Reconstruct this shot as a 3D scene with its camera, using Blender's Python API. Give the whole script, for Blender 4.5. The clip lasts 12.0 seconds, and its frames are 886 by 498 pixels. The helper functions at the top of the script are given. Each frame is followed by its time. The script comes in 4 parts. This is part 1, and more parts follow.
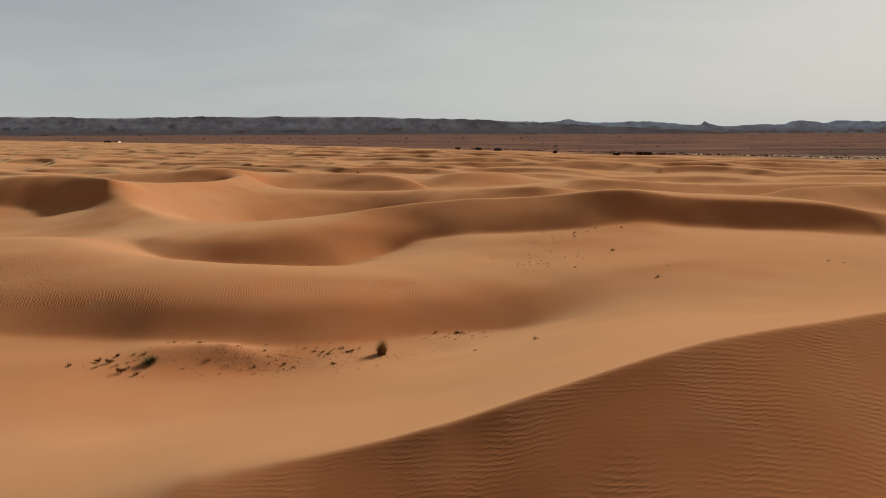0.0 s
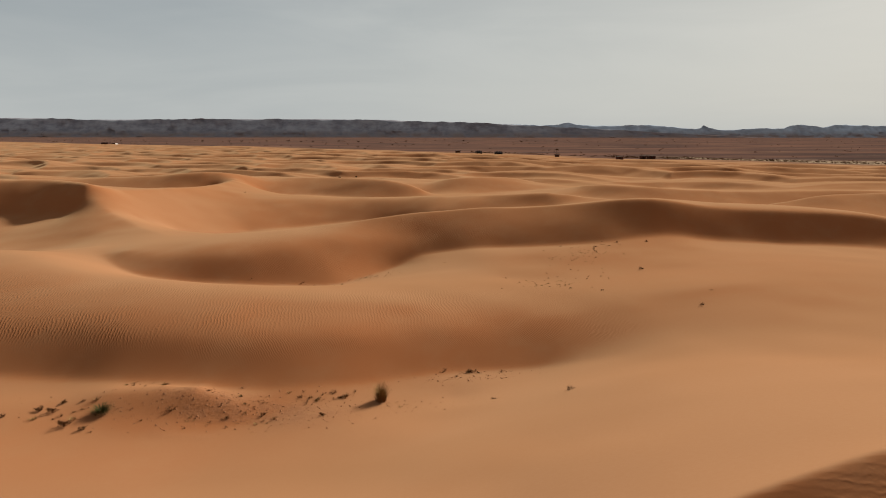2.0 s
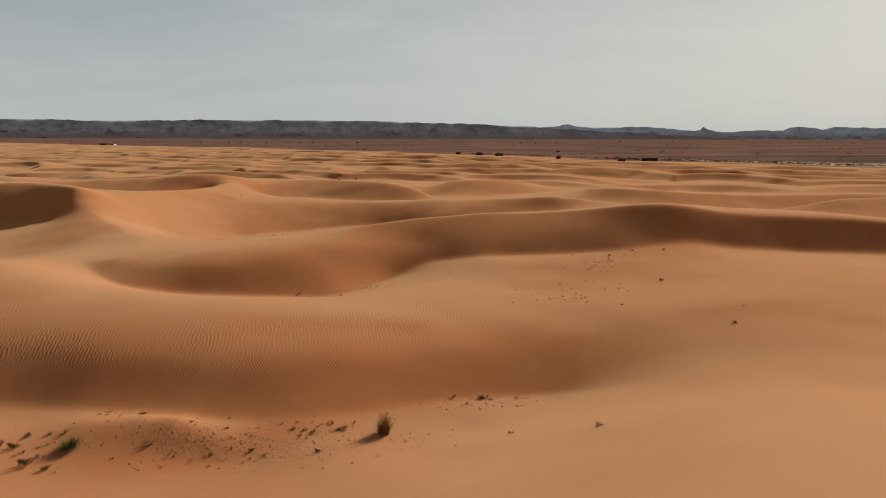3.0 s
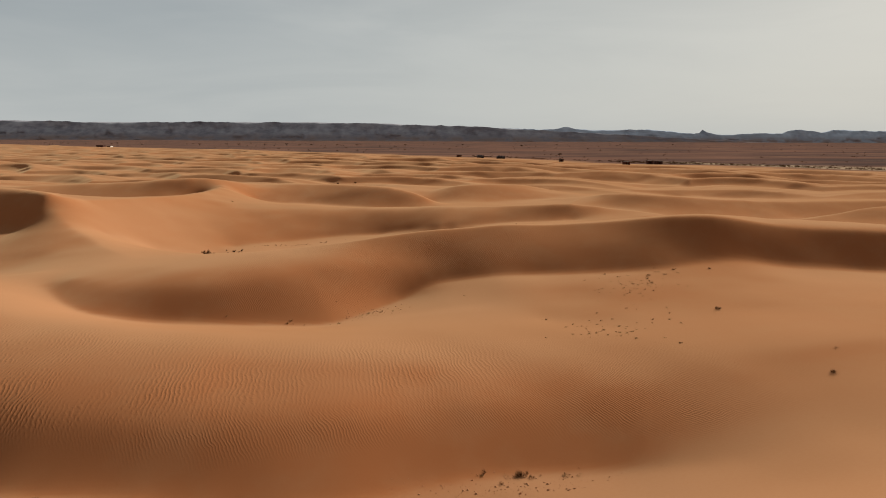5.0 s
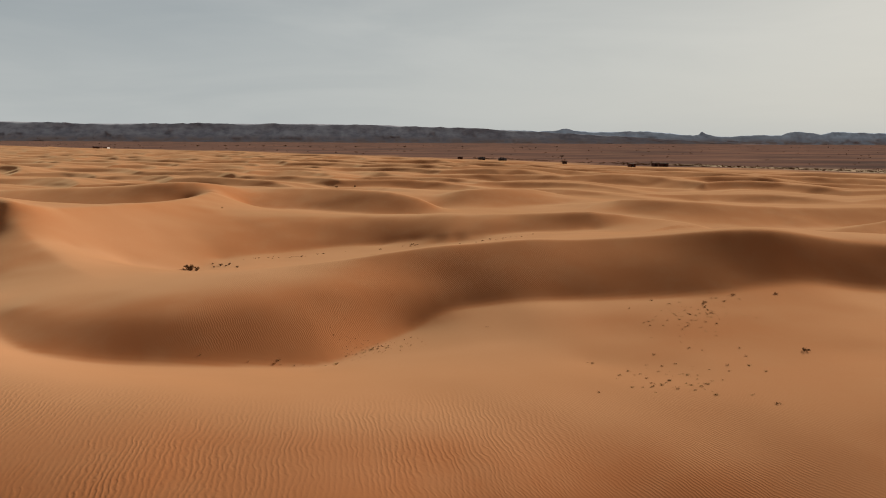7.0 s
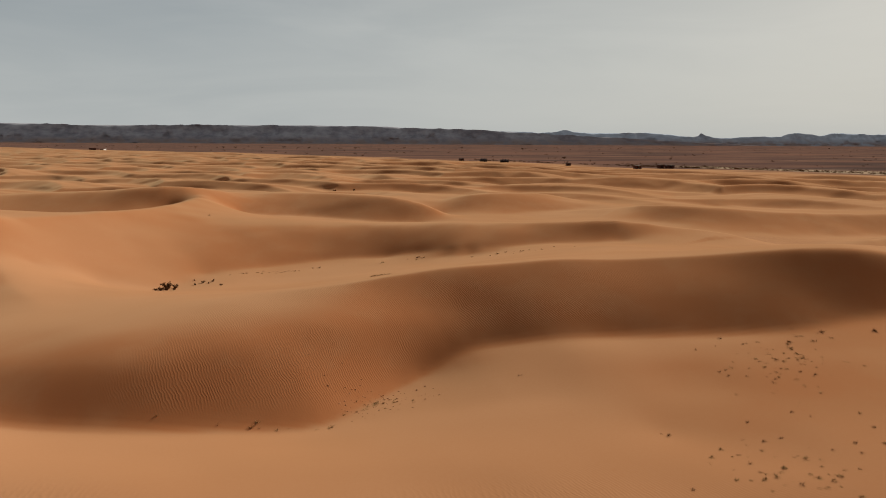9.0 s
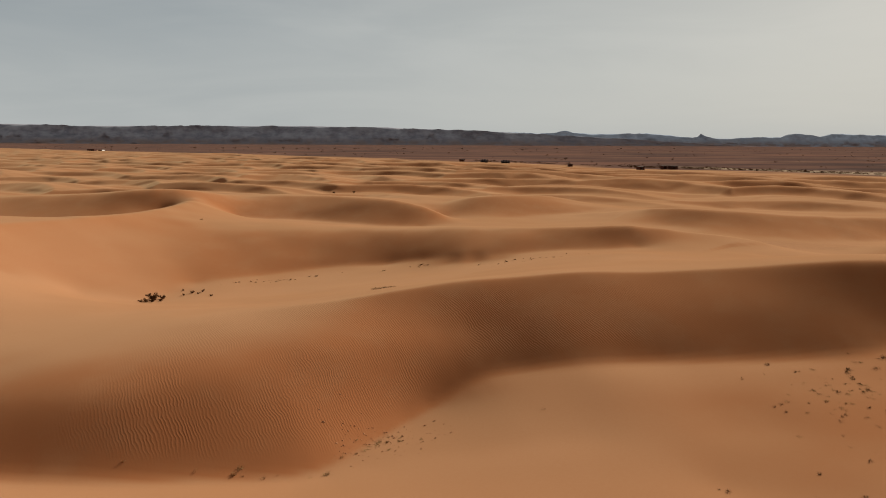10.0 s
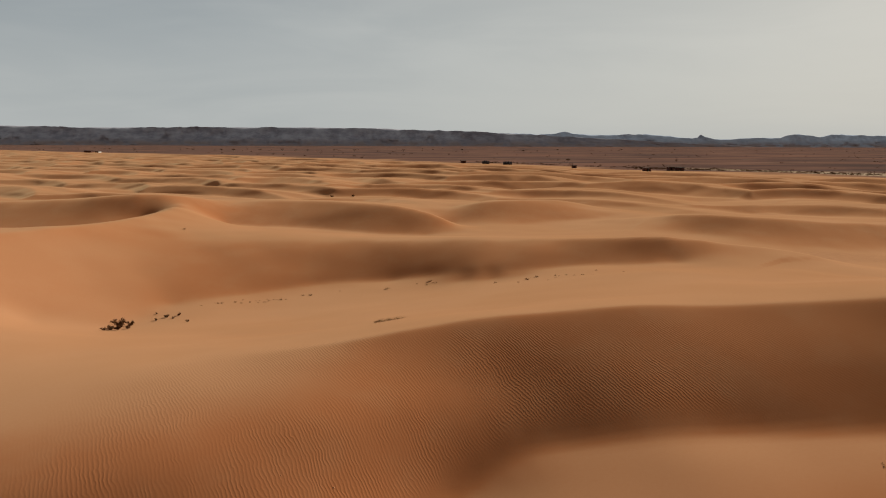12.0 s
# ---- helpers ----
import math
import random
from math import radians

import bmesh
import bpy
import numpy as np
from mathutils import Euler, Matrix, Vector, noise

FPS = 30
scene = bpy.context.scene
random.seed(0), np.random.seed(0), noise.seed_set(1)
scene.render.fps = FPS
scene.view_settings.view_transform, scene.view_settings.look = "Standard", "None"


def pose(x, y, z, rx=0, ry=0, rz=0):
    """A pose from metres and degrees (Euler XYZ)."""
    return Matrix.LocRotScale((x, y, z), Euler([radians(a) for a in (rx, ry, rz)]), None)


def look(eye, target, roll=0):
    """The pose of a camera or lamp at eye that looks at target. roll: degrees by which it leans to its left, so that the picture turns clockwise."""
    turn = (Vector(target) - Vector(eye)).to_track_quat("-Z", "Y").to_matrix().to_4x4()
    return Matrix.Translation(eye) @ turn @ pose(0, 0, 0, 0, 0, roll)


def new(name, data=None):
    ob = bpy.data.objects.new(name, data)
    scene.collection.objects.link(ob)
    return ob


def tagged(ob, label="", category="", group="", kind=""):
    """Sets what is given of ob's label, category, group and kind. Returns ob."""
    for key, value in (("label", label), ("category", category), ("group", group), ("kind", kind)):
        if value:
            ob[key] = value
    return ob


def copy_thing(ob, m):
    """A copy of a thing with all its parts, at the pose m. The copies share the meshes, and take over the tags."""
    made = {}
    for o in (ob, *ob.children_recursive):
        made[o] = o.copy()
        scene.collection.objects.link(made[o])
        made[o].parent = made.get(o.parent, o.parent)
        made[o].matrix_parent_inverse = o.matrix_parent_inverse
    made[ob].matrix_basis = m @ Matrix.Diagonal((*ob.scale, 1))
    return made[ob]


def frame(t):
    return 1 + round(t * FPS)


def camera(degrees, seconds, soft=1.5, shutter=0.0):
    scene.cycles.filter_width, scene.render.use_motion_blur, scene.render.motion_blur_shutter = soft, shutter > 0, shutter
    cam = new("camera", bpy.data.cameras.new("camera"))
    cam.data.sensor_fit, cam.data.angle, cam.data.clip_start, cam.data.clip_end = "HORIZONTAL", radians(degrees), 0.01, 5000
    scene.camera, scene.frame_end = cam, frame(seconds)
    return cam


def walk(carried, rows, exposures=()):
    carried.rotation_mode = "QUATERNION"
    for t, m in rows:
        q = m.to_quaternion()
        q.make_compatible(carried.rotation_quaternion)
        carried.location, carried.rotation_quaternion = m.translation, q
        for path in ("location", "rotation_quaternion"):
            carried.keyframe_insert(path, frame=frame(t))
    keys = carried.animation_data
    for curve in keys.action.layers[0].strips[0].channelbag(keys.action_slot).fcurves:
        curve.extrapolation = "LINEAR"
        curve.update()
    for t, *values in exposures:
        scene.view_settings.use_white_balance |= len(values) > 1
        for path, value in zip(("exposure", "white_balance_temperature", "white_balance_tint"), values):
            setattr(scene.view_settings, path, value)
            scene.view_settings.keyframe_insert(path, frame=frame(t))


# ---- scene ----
# ---- camera ----
cam = camera(72.0, 12.0, soft=1.0)
# seconds, place, heading to the left, tilt and lean in degrees
FLIGHT = [
    (0, 0.008, -0.401, 11.251, 0.023, -10.787, -0.191),
    (1, -0.227, 2.171, 11.264, -0.035, -10.656, -0.070),
    (2, -0.567, 4.884, 11.271, -0.093, -10.515, 0.032),
    (3, -0.980, 7.728, 11.272, -0.150, -10.383, 0.115),
    (4, -1.441, 10.690, 11.269, -0.204, -10.267, 0.181),
    (5, -1.928, 13.757, 11.263, -0.257, -10.169, 0.230),
    (6, -2.422, 16.913, 11.254, -0.306, -10.087, 0.263),
    (7, -2.911, 20.140, 11.243, -0.352, -10.016, 0.280),
    (8, -3.386, 23.416, 11.232, -0.393, -9.949, 0.283),
    (9, -3.841, 26.715, 11.221, -0.429, -9.882, 0.273),
    (10, -4.277, 30.007, 11.210, -0.459, -9.816, 0.249),
    (11, -4.697, 33.255, 11.202, -0.484, -9.756, 0.214),
    (12, -5.109, 36.418, 11.196, -0.501, -9.714, 0.168),
]


def aim(x, y, z, heading, tilt, lean):
    h, p = radians(heading), radians(tilt)
    ahead = Vector((-math.sin(h) * math.cos(p), math.cos(h) * math.cos(p), math.sin(p)))
    return look((x, y, z), Vector((x, y, z)) + ahead * 10, lean)


walk(cam, [(r[0], aim(*r[1:])) for r in FLIGHT], exposures=[(0.0, 0.41), (7.0, 0.40), (9.0, 0.31), (12.0, 0.31)])

# ---- light ----
SUN_AZIMUTH, SUN_HEIGHT = radians(43), radians(28)
sun_way = Vector((math.sin(SUN_AZIMUTH) * math.cos(SUN_HEIGHT), math.cos(SUN_AZIMUTH) * math.cos(SUN_HEIGHT), math.sin(SUN_HEIGHT)))
sun = new("sun", bpy.data.lights.new("sun", "SUN"))
sun.data.energy, sun.data.angle, sun.data.color = 4.5, radians(2.5), (1.0, 0.99, 0.91)
sun.matrix_world = look((0, 0, 0), -sun_way)


class Nodes:
    """A short way to write node trees."""

    def __init__(self, tree):
        self.tree = tree

    def add(self, kind, inputs=None, **settings):
        n = self.tree.nodes.new(kind)
        for key, value in settings.items():
            setattr(n, key, value)
        for key, value in (inputs or {}).items():
            if isinstance(value, bpy.types.NodeSocket):
                self.tree.links.new(value, n.inputs[key])
            else:
                n.inputs[key].default_value = value
        return n

    def noise(self, vector, scale, detail=4.0, rough=0.55, **more):
        return self.add("ShaderNodeTexNoise", {"Vector": vector, "Scale": scale, "Detail": detail, "Roughness": rough, **more}).outputs["Fac"]

    def ramp(self, fac, low, high, a=0.0, b=1.0):
        return self.add("ShaderNodeMapRange", {"Value": fac, "From Min": low, "From Max": high, "To Min": a, "To Max": b}, interpolation_type="SMOOTHSTEP").outputs["Result"]

    def math(self, op, a, b=0.0, c=0.0):
        return self.add("ShaderNodeMath", {0: a, 1: b, 2: c}, operation=op).outputs[0]

    def mix(self, fac, a, b, how="MIX"):
        n = self.add("ShaderNodeMix", {"Factor": fac}, data_type="RGBA", blend_type=how)
        for socket, value in ((n.inputs[6], a), (n.inputs[7], b)):
            if isinstance(value, bpy.types.NodeSocket):
                self.tree.links.new(value, socket)
            else:
                socket.default_value = (*value, 1.0)
        return n.outputs[2]


world = bpy.data.worlds.new("hazy_sky")
scene.world = world
world.use_nodes = True
world.node_tree.nodes.clear()
w = Nodes(world.node_tree)
sky = w.add("ShaderNodeTexSky", sky_type="NISHITA", sun_disc=False, sun_elevation=SUN_HEIGHT, sun_rotation=SUN_AZIMUTH, dust_density=4.0, air_density=1.0)
place = w.add("ShaderNodeTexCoord").outputs["Generated"]
axes = w.add("ShaderNodeSeparateXYZ", {"Vector": place})
flat = w.add("ShaderNodeMapping", {"Vector": place, "Scale": (1.0, 0.6, 5.0), "Rotation": (0.0, radians(-8), 0.0)}).outputs["Vector"]
veil = w.ramp(w.noise(flat, 2.2, 5.0, 0.55, Distortion=0.6), 0.35, 0.72)
up = w.ramp(axes.outputs["Z"], 0.0, 0.32)
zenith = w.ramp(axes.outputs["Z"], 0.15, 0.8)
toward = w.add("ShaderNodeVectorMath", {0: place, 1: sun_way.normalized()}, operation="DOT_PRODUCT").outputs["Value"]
cloud = w.mix(up, (0.50, 0.53, 0.53), (0.34, 0.385, 0.41))
cloud = w.mix(w.math("MULTIPLY", veil, 0.42), cloud, (0.60, 0.62, 0.605))
# unseen sky overhead and opposite the sun, dimmed and warmed to tint the shade
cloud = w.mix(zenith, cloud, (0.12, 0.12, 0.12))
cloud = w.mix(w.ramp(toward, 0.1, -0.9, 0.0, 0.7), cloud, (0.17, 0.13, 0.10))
cloud = w.mix(w.math("MULTIPLY", w.ramp(toward, 0.75, 0.15, 0.0, 0.5), up), cloud, (0.27, 0.315, 0.345))
cloud = w.mix(w.ramp(toward, 0.4, 1.0, 0.0, 0.5), cloud, (0.68, 0.675, 0.62))
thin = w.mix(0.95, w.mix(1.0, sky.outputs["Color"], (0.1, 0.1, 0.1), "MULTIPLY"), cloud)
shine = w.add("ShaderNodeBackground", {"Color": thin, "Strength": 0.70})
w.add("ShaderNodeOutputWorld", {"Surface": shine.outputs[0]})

# ---- materials ----


def material(name, rough=0.8):
    m = bpy.data.materials.new(name)
    m.use_nodes = True
    n = Nodes(m.node_tree)
    shader = m.node_tree.nodes["Principled BSDF"]
    shader.inputs["Roughness"].default_value = rough
    spot = n.add("ShaderNodeNewGeometry").outputs["Position"]
    return m, n, shader, spot


def desert_ground():
    """Rippled orange sand that gives way to a dark gravel plain, by the attribute 'gravel'."""
    m, n, shader, spot = material("desert_ground", 0.62)
    link = m.node_tree.links.new
    gravel = n.add("ShaderNodeAttribute", attribute_name="gravel").outputs["Fac"]
    pale = n.add("ShaderNodeAttribute", attribute_name="pale").outputs["Fac"]
    crust = n.add("ShaderNodeAttribute", attribute_name="crust").outputs["Fac"]
    rippled = n.add("ShaderNodeAttribute", attribute_name="ripples").outputs["Fac"]
    broad = n.noise(spot, 0.05, 4)
    grain = n.noise(spot, 9.0, 6, 0.7)
    sand = n.mix(n.ramp(broad, 0.3, 0.7), (0.345, 0.152, 0.068), (0.39, 0.184, 0.090))
    # a redder, darker tone stands in for shade on slopes turned from the sun
    in_shade = n.add("ShaderNodeAttribute", attribute_name="shade_red").outputs["Fac"]
    sand = n.mix(n.math("MULTIPLY", in_shade, n.ramp(n.noise(spot, 0.4, 6, 0.6), 0.25, 0.6, 0.55, 0.9)), sand, (0.33, 0.108, 0.039))
    sand = n.mix(n.math("MULTIPLY", grain, 0.38), sand, (0.30, 0.105, 0.034))
    sand = n.mix(n.math("MULTIPLY", crust, n.ramp(n.noise(spot, 1.6, 5, 0.65), 0.35, 0.65, 0.1, 0.5)), sand, (0.27, 0.112, 0.055))
    # gravel plain: long streaks of dark stones, red earth and pale wash
    long = n.add("ShaderNodeMapping", {"Vector": spot, "Scale": (0.006, 0.02, 0.02)}).outputs["Vector"]
    streak = n.noise(long, 1.0, 6, 0.62)
    earth = n.mix(n.ramp(streak, 0.36, 0.62), (0.075, 0.047, 0.039), (0.165, 0.083, 0.058))
    earth = n.mix(n.ramp(n.noise(long, 2.3, 5, 0.6), 0.56, 0.75, 0.0, 0.6), earth, (0.31, 0.19, 0.13))
    earth = n.mix(n.math("MULTIPLY", pale, n.ramp(n.noise(spot, 0.12, 5, 0.6), 0.25, 0.5)), earth, (0.36, 0.25, 0.16))
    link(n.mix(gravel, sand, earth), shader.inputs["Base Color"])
    # wind ripples: fine ones, and broad ones where the attribute says so
    coarse = n.add("ShaderNodeAttribute", attribute_name="coarse").outputs["Fac"]
    axes = n.add("ShaderNodeSeparateXYZ", {"Vector": spot}).outputs
    bend = n.math("ADD", n.math("MULTIPLY", n.noise(spot, 0.25, 2), 0.75), n.math("MULTIPLY", n.noise(spot, 1.1, 3), 0.24))
    bend = n.math("ADD", bend, n.math("MULTIPLY", n.noise(spot, 3.4, 2), 0.13))

    def wave(turn, length, sway):
        along_x = n.math("MULTIPLY", axes[0], math.cos(radians(turn)))
        across = n.math("MULTIPLY_ADD", axes[1], math.sin(radians(turn)), along_x)
        across = n.math("MULTIPLY_ADD", bend, sway, across)
        crest = n.math("SINE", n.math("MULTIPLY", across, 2 * math.pi / length))
        return n.math("POWER", n.math("MULTIPLY_ADD", crest, 0.5, 0.5), 1.5)

    patches = n.ramp(n.math("MULTIPLY_ADD", n.noise(spot, 1.7, 3), 0.4, n.math("MULTIPLY", n.noise(spot, 0.3, 4), 0.6)), 0.36, 0.6, 0.3, 1.0)
    small = n.math("MULTIPLY", wave(34, 0.105, 0.9), n.math("MULTIPLY", patches, 0.0046))
    broad_wave = n.math("MULTIPLY", wave(8, 0.18, 1.5), n.math("MULTIPLY", patches, 0.0105))
    swap = n.math("SUBTRACT", 1.0, coarse)
    relief = n.math("MULTIPLY_ADD", small, swap, n.math("MULTIPLY", broad_wave, coarse))
    relief = n.math("MULTIPLY", relief, rippled)
    # fine level ripples on the near slope, in patches
    near_wave = n.math("MULTIPLY_ADD", wave(82, 0.15, 1.1), 0.7, n.math("MULTIPLY", wave(104, 0.105, 0.9), 0.3))
    shallow = n.math("MULTIPLY", n.add("ShaderNodeAttribute", attribute_name="broken").outputs["Fac"], n.ramp(n.math("MULTIPLY_ADD", n.noise(spot, 2.6, 3), 0.35, n.math("MULTIPLY", n.noise(spot, 0.5, 3), 0.65)), 0.38, 0.62, 0.0004, 0.0052))
    relief = n.math("MULTIPLY_ADD", near_wave, shallow, relief)
    bump = n.add("ShaderNodeBump", {"Height": relief, "Distance": 1.0, "Strength": 1.0})
    rugged = n.add("ShaderNodeBump", {"Height": n.math("MULTIPLY", n.noise(spot, 4.0, 6, 0.65), crust), "Distance": 0.04, "Strength": 0.7, "Normal": bump.outputs[0]})
    fine = n.add("ShaderNodeBump", {"Height": grain, "Distance": 0.006, "Strength": 0.3, "Normal": rugged.outputs[0]})
    link(fine.outputs[0], shader.inputs["Normal"])
    # loose grains catch the light at a low angle
    shader.inputs["Specular IOR Level"].default_value = 0.0
    link(n.math("MULTIPLY_ADD", gravel, -0.15, 0.15), shader.inputs["Sheen Weight"])
    shader.inputs["Sheen Roughness"].default_value = 0.45
    shader.inputs["Sheen Tint"].default_value = (1.0, 0.74, 0.42, 1.0)
    return m


def bare_rock(name, low, high):
    m, n, shader, spot = material(name, 0.95)
    # dark and pale noise tones stand in for shaded and lit gullies
    coarse = n.noise(n.add("ShaderNodeMapping", {"Vector": spot, "Scale": (0.012, 0.012, 0.03)}).outputs["Vector"], 1.0, 8, 0.65)
    tone = n.mix(n.ramp(coarse, 0.3, 0.7), low, high)
    height = n.add("ShaderNodeSeparateXYZ", {"Vector": spot}).outputs[2]
    rubble = n.math("MULTIPLY", n.ramp(height, 60.0, 8.0), n.ramp(coarse, 0.35, 0.6, 0.3, 1.0))
    tone = n.mix(rubble, tone, (0.31, 0.22, 0.19))
    m.node_tree.links.new(tone, shader.inputs["Base Color"])
    shader.inputs["Specular IOR Level"].default_value = 0.0
    return m


# Haze is put into these rock colours, strongest in the blue-grey far peaks.
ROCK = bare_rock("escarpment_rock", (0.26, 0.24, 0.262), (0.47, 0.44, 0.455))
HAZED_ROCK = bare_rock("hazed_rock", (0.42, 0.45, 0.51), (0.60, 0.64, 0.71))
GROUND = desert_ground()

# ---- the lie of the land ----
# Crest and foot lines of the dunes, as (x, y, height).
CREST_NEAR = [(-6, 13.0, 3.2), (-3.8, 13.05, 3.5), (-2.6, 13.08, 3.72), (-1.2, 13.12, 4.08), (0, 13.17, 4.42), (1.4, 13.3, 4.8), (2.8, 13.53, 5.12), (4.1, 13.77, 5.45), (5.4, 14.02, 5.78), (6.8, 14.3, 6.05), (8.5, 14.65, 6.2), (10.4, 15.1, 6.3), (14, 16.2, 6.4), (20, 17.5, 6.5), (30, 19, 6.3)]
FACE_NEAR = [(-6, 11, 2.75), (-2.6, 11.2, 3.1), (0, 11.2, 3.75), (2.8, 11.6, 4.42), (5.4, 12.0, 5.0), (8.5, 12.5, 5.25), (14, 13.9, 5.3), (20, 15, 5.3)]
APRON_NEAR = [(-6, 7, 1.7), (0, 7.5, 2.6), (6, 8, 3.65), (12, 8.6, 3.4), (20, 10, 3.3)]
BOWL = [(-24, 21, 0.5), (-18, 22.5, 0.2), (-11.5, 21.3, 0.25), (-6, 21.5, 0.75), (-1.7, 20.5, 1.9)]
SHOULDER = [(4.3, 26.7, 1.8), (9, 26.5, 2.75), (14, 26.8, 3.0), (21, 28.3, 3.15), (30, 30, 3.3)]
SCRUB_FLAT = [(-20, 28.2, 0.0), (-16, 28.2, -0.1), (-11, 28.3, -0.1), (-8, 28.3, -0.2), (-4.5, 28.5, 0.0), (0, 30, 0.0)]
HUMP = [(-15.0, 30.0, 0.22), (-12.8, 30.25, 0.34), (-11.4, 30.0, 0.44), (-10.4, 29.4, 0.32), (-9.4, 28.9, 0.08)]
FOOT_B = [(-32, 33, 0.7), (-25, 32.5, 0.15), (-19.5, 32.2, 0.0), (-15.9, 31.5, 0.05), (-12.8, 30.9, 0.1), (-9.9, 30.6, 0.12), (-7.2, 30.8, 0.12), (-4.5, 31.4, 0.1), (-1.9, 32.4, 0.1), (1.1, 32.9, 0.15), (4.2, 32.5, 0.45), (7.4, 31.4, 1.35)]
FACE_B = [(-30, 37.5, 1.75), (-22.7, 35.6, 1.45), (-19.8, 35.0, 1.4), (-16.7, 34.4, 1.35), (-11.9, 33.7, 1.3), (-6, 33.9, 1.35), (-2, 35.3, 1.3), (2, 36.2, 1.2), (6, 36.8, 1.7)]
TOP_B = [(-36, 47.5, 3.2), (-31, 47, 3.25), (-27.5, 45.0, 3.05), (-22, 42.5, 2.6), (-16, 41.5, 2.3), (-10, 41.0, 2.1), (-4, 42, 1.85), (1.5, 44, 1.75), (3.8, 45.7, 1.65)]
RIGHT_FLAT = [(6.3, 42.2, 2.0), (12.5, 44.3, 2.35), (20, 46, 2.85), (28, 47, 2.85), (36, 47.5, 2.7), (44, 48, 2.2)]
RISE_B = [(9.5, 37, 2.25), (14, 38, 2.85), (20, 39, 3.15), (28, 40, 3.1), (38, 41, 3.0)]
FOOT_C = [(-27.5, 52, 2.2), (-24.5, 49, 1.7), (-22, 47.7, 1.3), (-18.5, 47.6, 0.9), (-14.8, 47.7, 0.7), (-11.7, 48.0, 0.6), (-8.2, 48.6, 0.55), (-6.3, 51.0, 0.65), (-4.6, 53.0, 0.9), (-2.2, 54.3, 1.65), (1.5, 54.2, 2.2), (5, 54.2, 2.35), (9, 53.8, 2.6), (12.7, 53.5, 2.9), (15.5, 54.1, 3.15), (18.5, 54.7, 3.2), (22, 54.8, 2.85), (27, 54.8, 2.55), (33, 54.9, 2.3), (40, 55, 1.9)]
FACE_C = [(-25.5, 52.0, 2.4), (-21.5, 50.3, 2.25), (-17, 50.2, 2.25), (-12.9, 51.4, 2.5), (-9.6, 53.4, 2.7), (-6.0, 55.3, 2.6), (-3, 57.0, 2.95), (1, 57.0, 3.45), (5, 56.9, 3.68), (9, 56.7, 3.9), (13, 56.0, 4.12), (16, 55.9, 4.3), (19, 56.2, 4.3), (22.5, 56.2, 3.85), (27, 56.2, 3.55), (33, 56.3, 3.25), (40, 56.4, 2.7)]
CREST_C = [(-24, 57.6, 2.6), (-18, 57.8, 2.88), (-13, 58.4, 3.25), (-9, 59.1, 3.62), (-6.5, 59.6, 3.95), (-3.5, 60.1, 4.25), (0, 60.3, 4.55), (3.1, 60.3, 4.78), (6.3, 60.2, 4.86), (9.3, 60.0, 5.03), (12.2, 59.5, 5.28), (15.4, 58.5, 5.75), (18, 58, 5.75), (20.2, 58, 5.5), (22.6, 58, 5.15), (26, 58, 4.9), (30, 58, 4.75), (34.5, 58, 4.5), (38.5, 58, 4.1), (42.7, 58, 3.4), (50, 59, 2.6)]
BACK_C = [(-29.6, 72, 0.75), (-25.8, 73.7, -0.32), (-22.8, 74.6, -0.28), (-18, 69, 0.75), (-12, 67, 1.6), (-7.4, 65.3, 2.75), (-1, 66, 3.3), (2, 70, 3.0), (9.3, 75, 3.1), (14, 70, 3.6), (18, 72, 3.4), (24.1, 75, 2.75)]
VALLEY = [(-25, 76.5, -0.4), (-21.1, 79.1, -0.35), (-16.2, 82.3, -0.35), (-5.5, 82.8, 0.5), (5.9, 80, 2.2)]
FOOT_D = [(-24.5, 79.8, -0.3), (-17.5, 84.5, -0.25), (-13.3, 85.7, -0.05), (-9, 85.5, 0.2), (-6, 84.9, 0.65), (-2, 83.3, 1.4), (1.7, 82.7, 1.75), (5.6, 82.6, 2.05), (9.2, 82, 2.3), (12.9, 81.7, 2.45)]
CREST_D = [(-25.4, 91, 2.3), (-15.8, 92.8, 2.25), (-8, 91.6, 2.55), (-0.6, 89, 2.95), (4.4, 88, 3.2), (9.1, 86.4, 3.6), (13.3, 85.2, 3.88), (16.2, 85, 3.68), (18.9, 84.6, 3.4), (22.1, 83.5, 3.1), (23.7, 81.6, 2.9), (24.2, 78.8, 2.8)]
CREST_E = [(-66, 75, 5.9), (-57, 76, 5.9), (-52, 76.3, 6.05), (-47, 76.3, 6.15), (-42.5, 74.3, 6.15), (-39.6, 72.4, 5.9), (-38.6, 73.2, 5.55), (-38.2, 76, 5.05), (-37.6, 80, 4.75), (-36.3, 85, 4.5), (-35, 92, 4.15), (-34.8, 99, 4.0), (-35.2, 105, 3.95), (-36.3, 110, 3.9)]
FOOT_E = [(-66, 69.2, 2.9), (-57, 70.5, 2.9), (-51, 71.1, 2.9), (-46, 70.6, 2.95), (-43, 69.5, 3.0), (-40.5, 68.8, 3.05)]
ARM_E = [(-39.0, 71.6, 5.2), (-37.6, 70.0, 4.4), (-35.5, 68, 3.75), (-32, 65, 3.05), (-28.5, 61.5, 2.7), (-24, 57.6, 2.6)]
DIP_E = [(-60, 55, 1.0), (-46, 56, 1.0), (-39, 57.5, 1.2), (-34.5, 57.5, 1.6), (-31.5, 55.8, 1.95), (-29.5, 54.2, 2.3)]
FLANK_E = [(-33.2, 70, 2.55), (-33.4, 75, 2.7), (-32.6, 80, 2.65), (-31, 87, 2.65), (-29.8, 95, 2.95), (-30, 103, 2.6)]
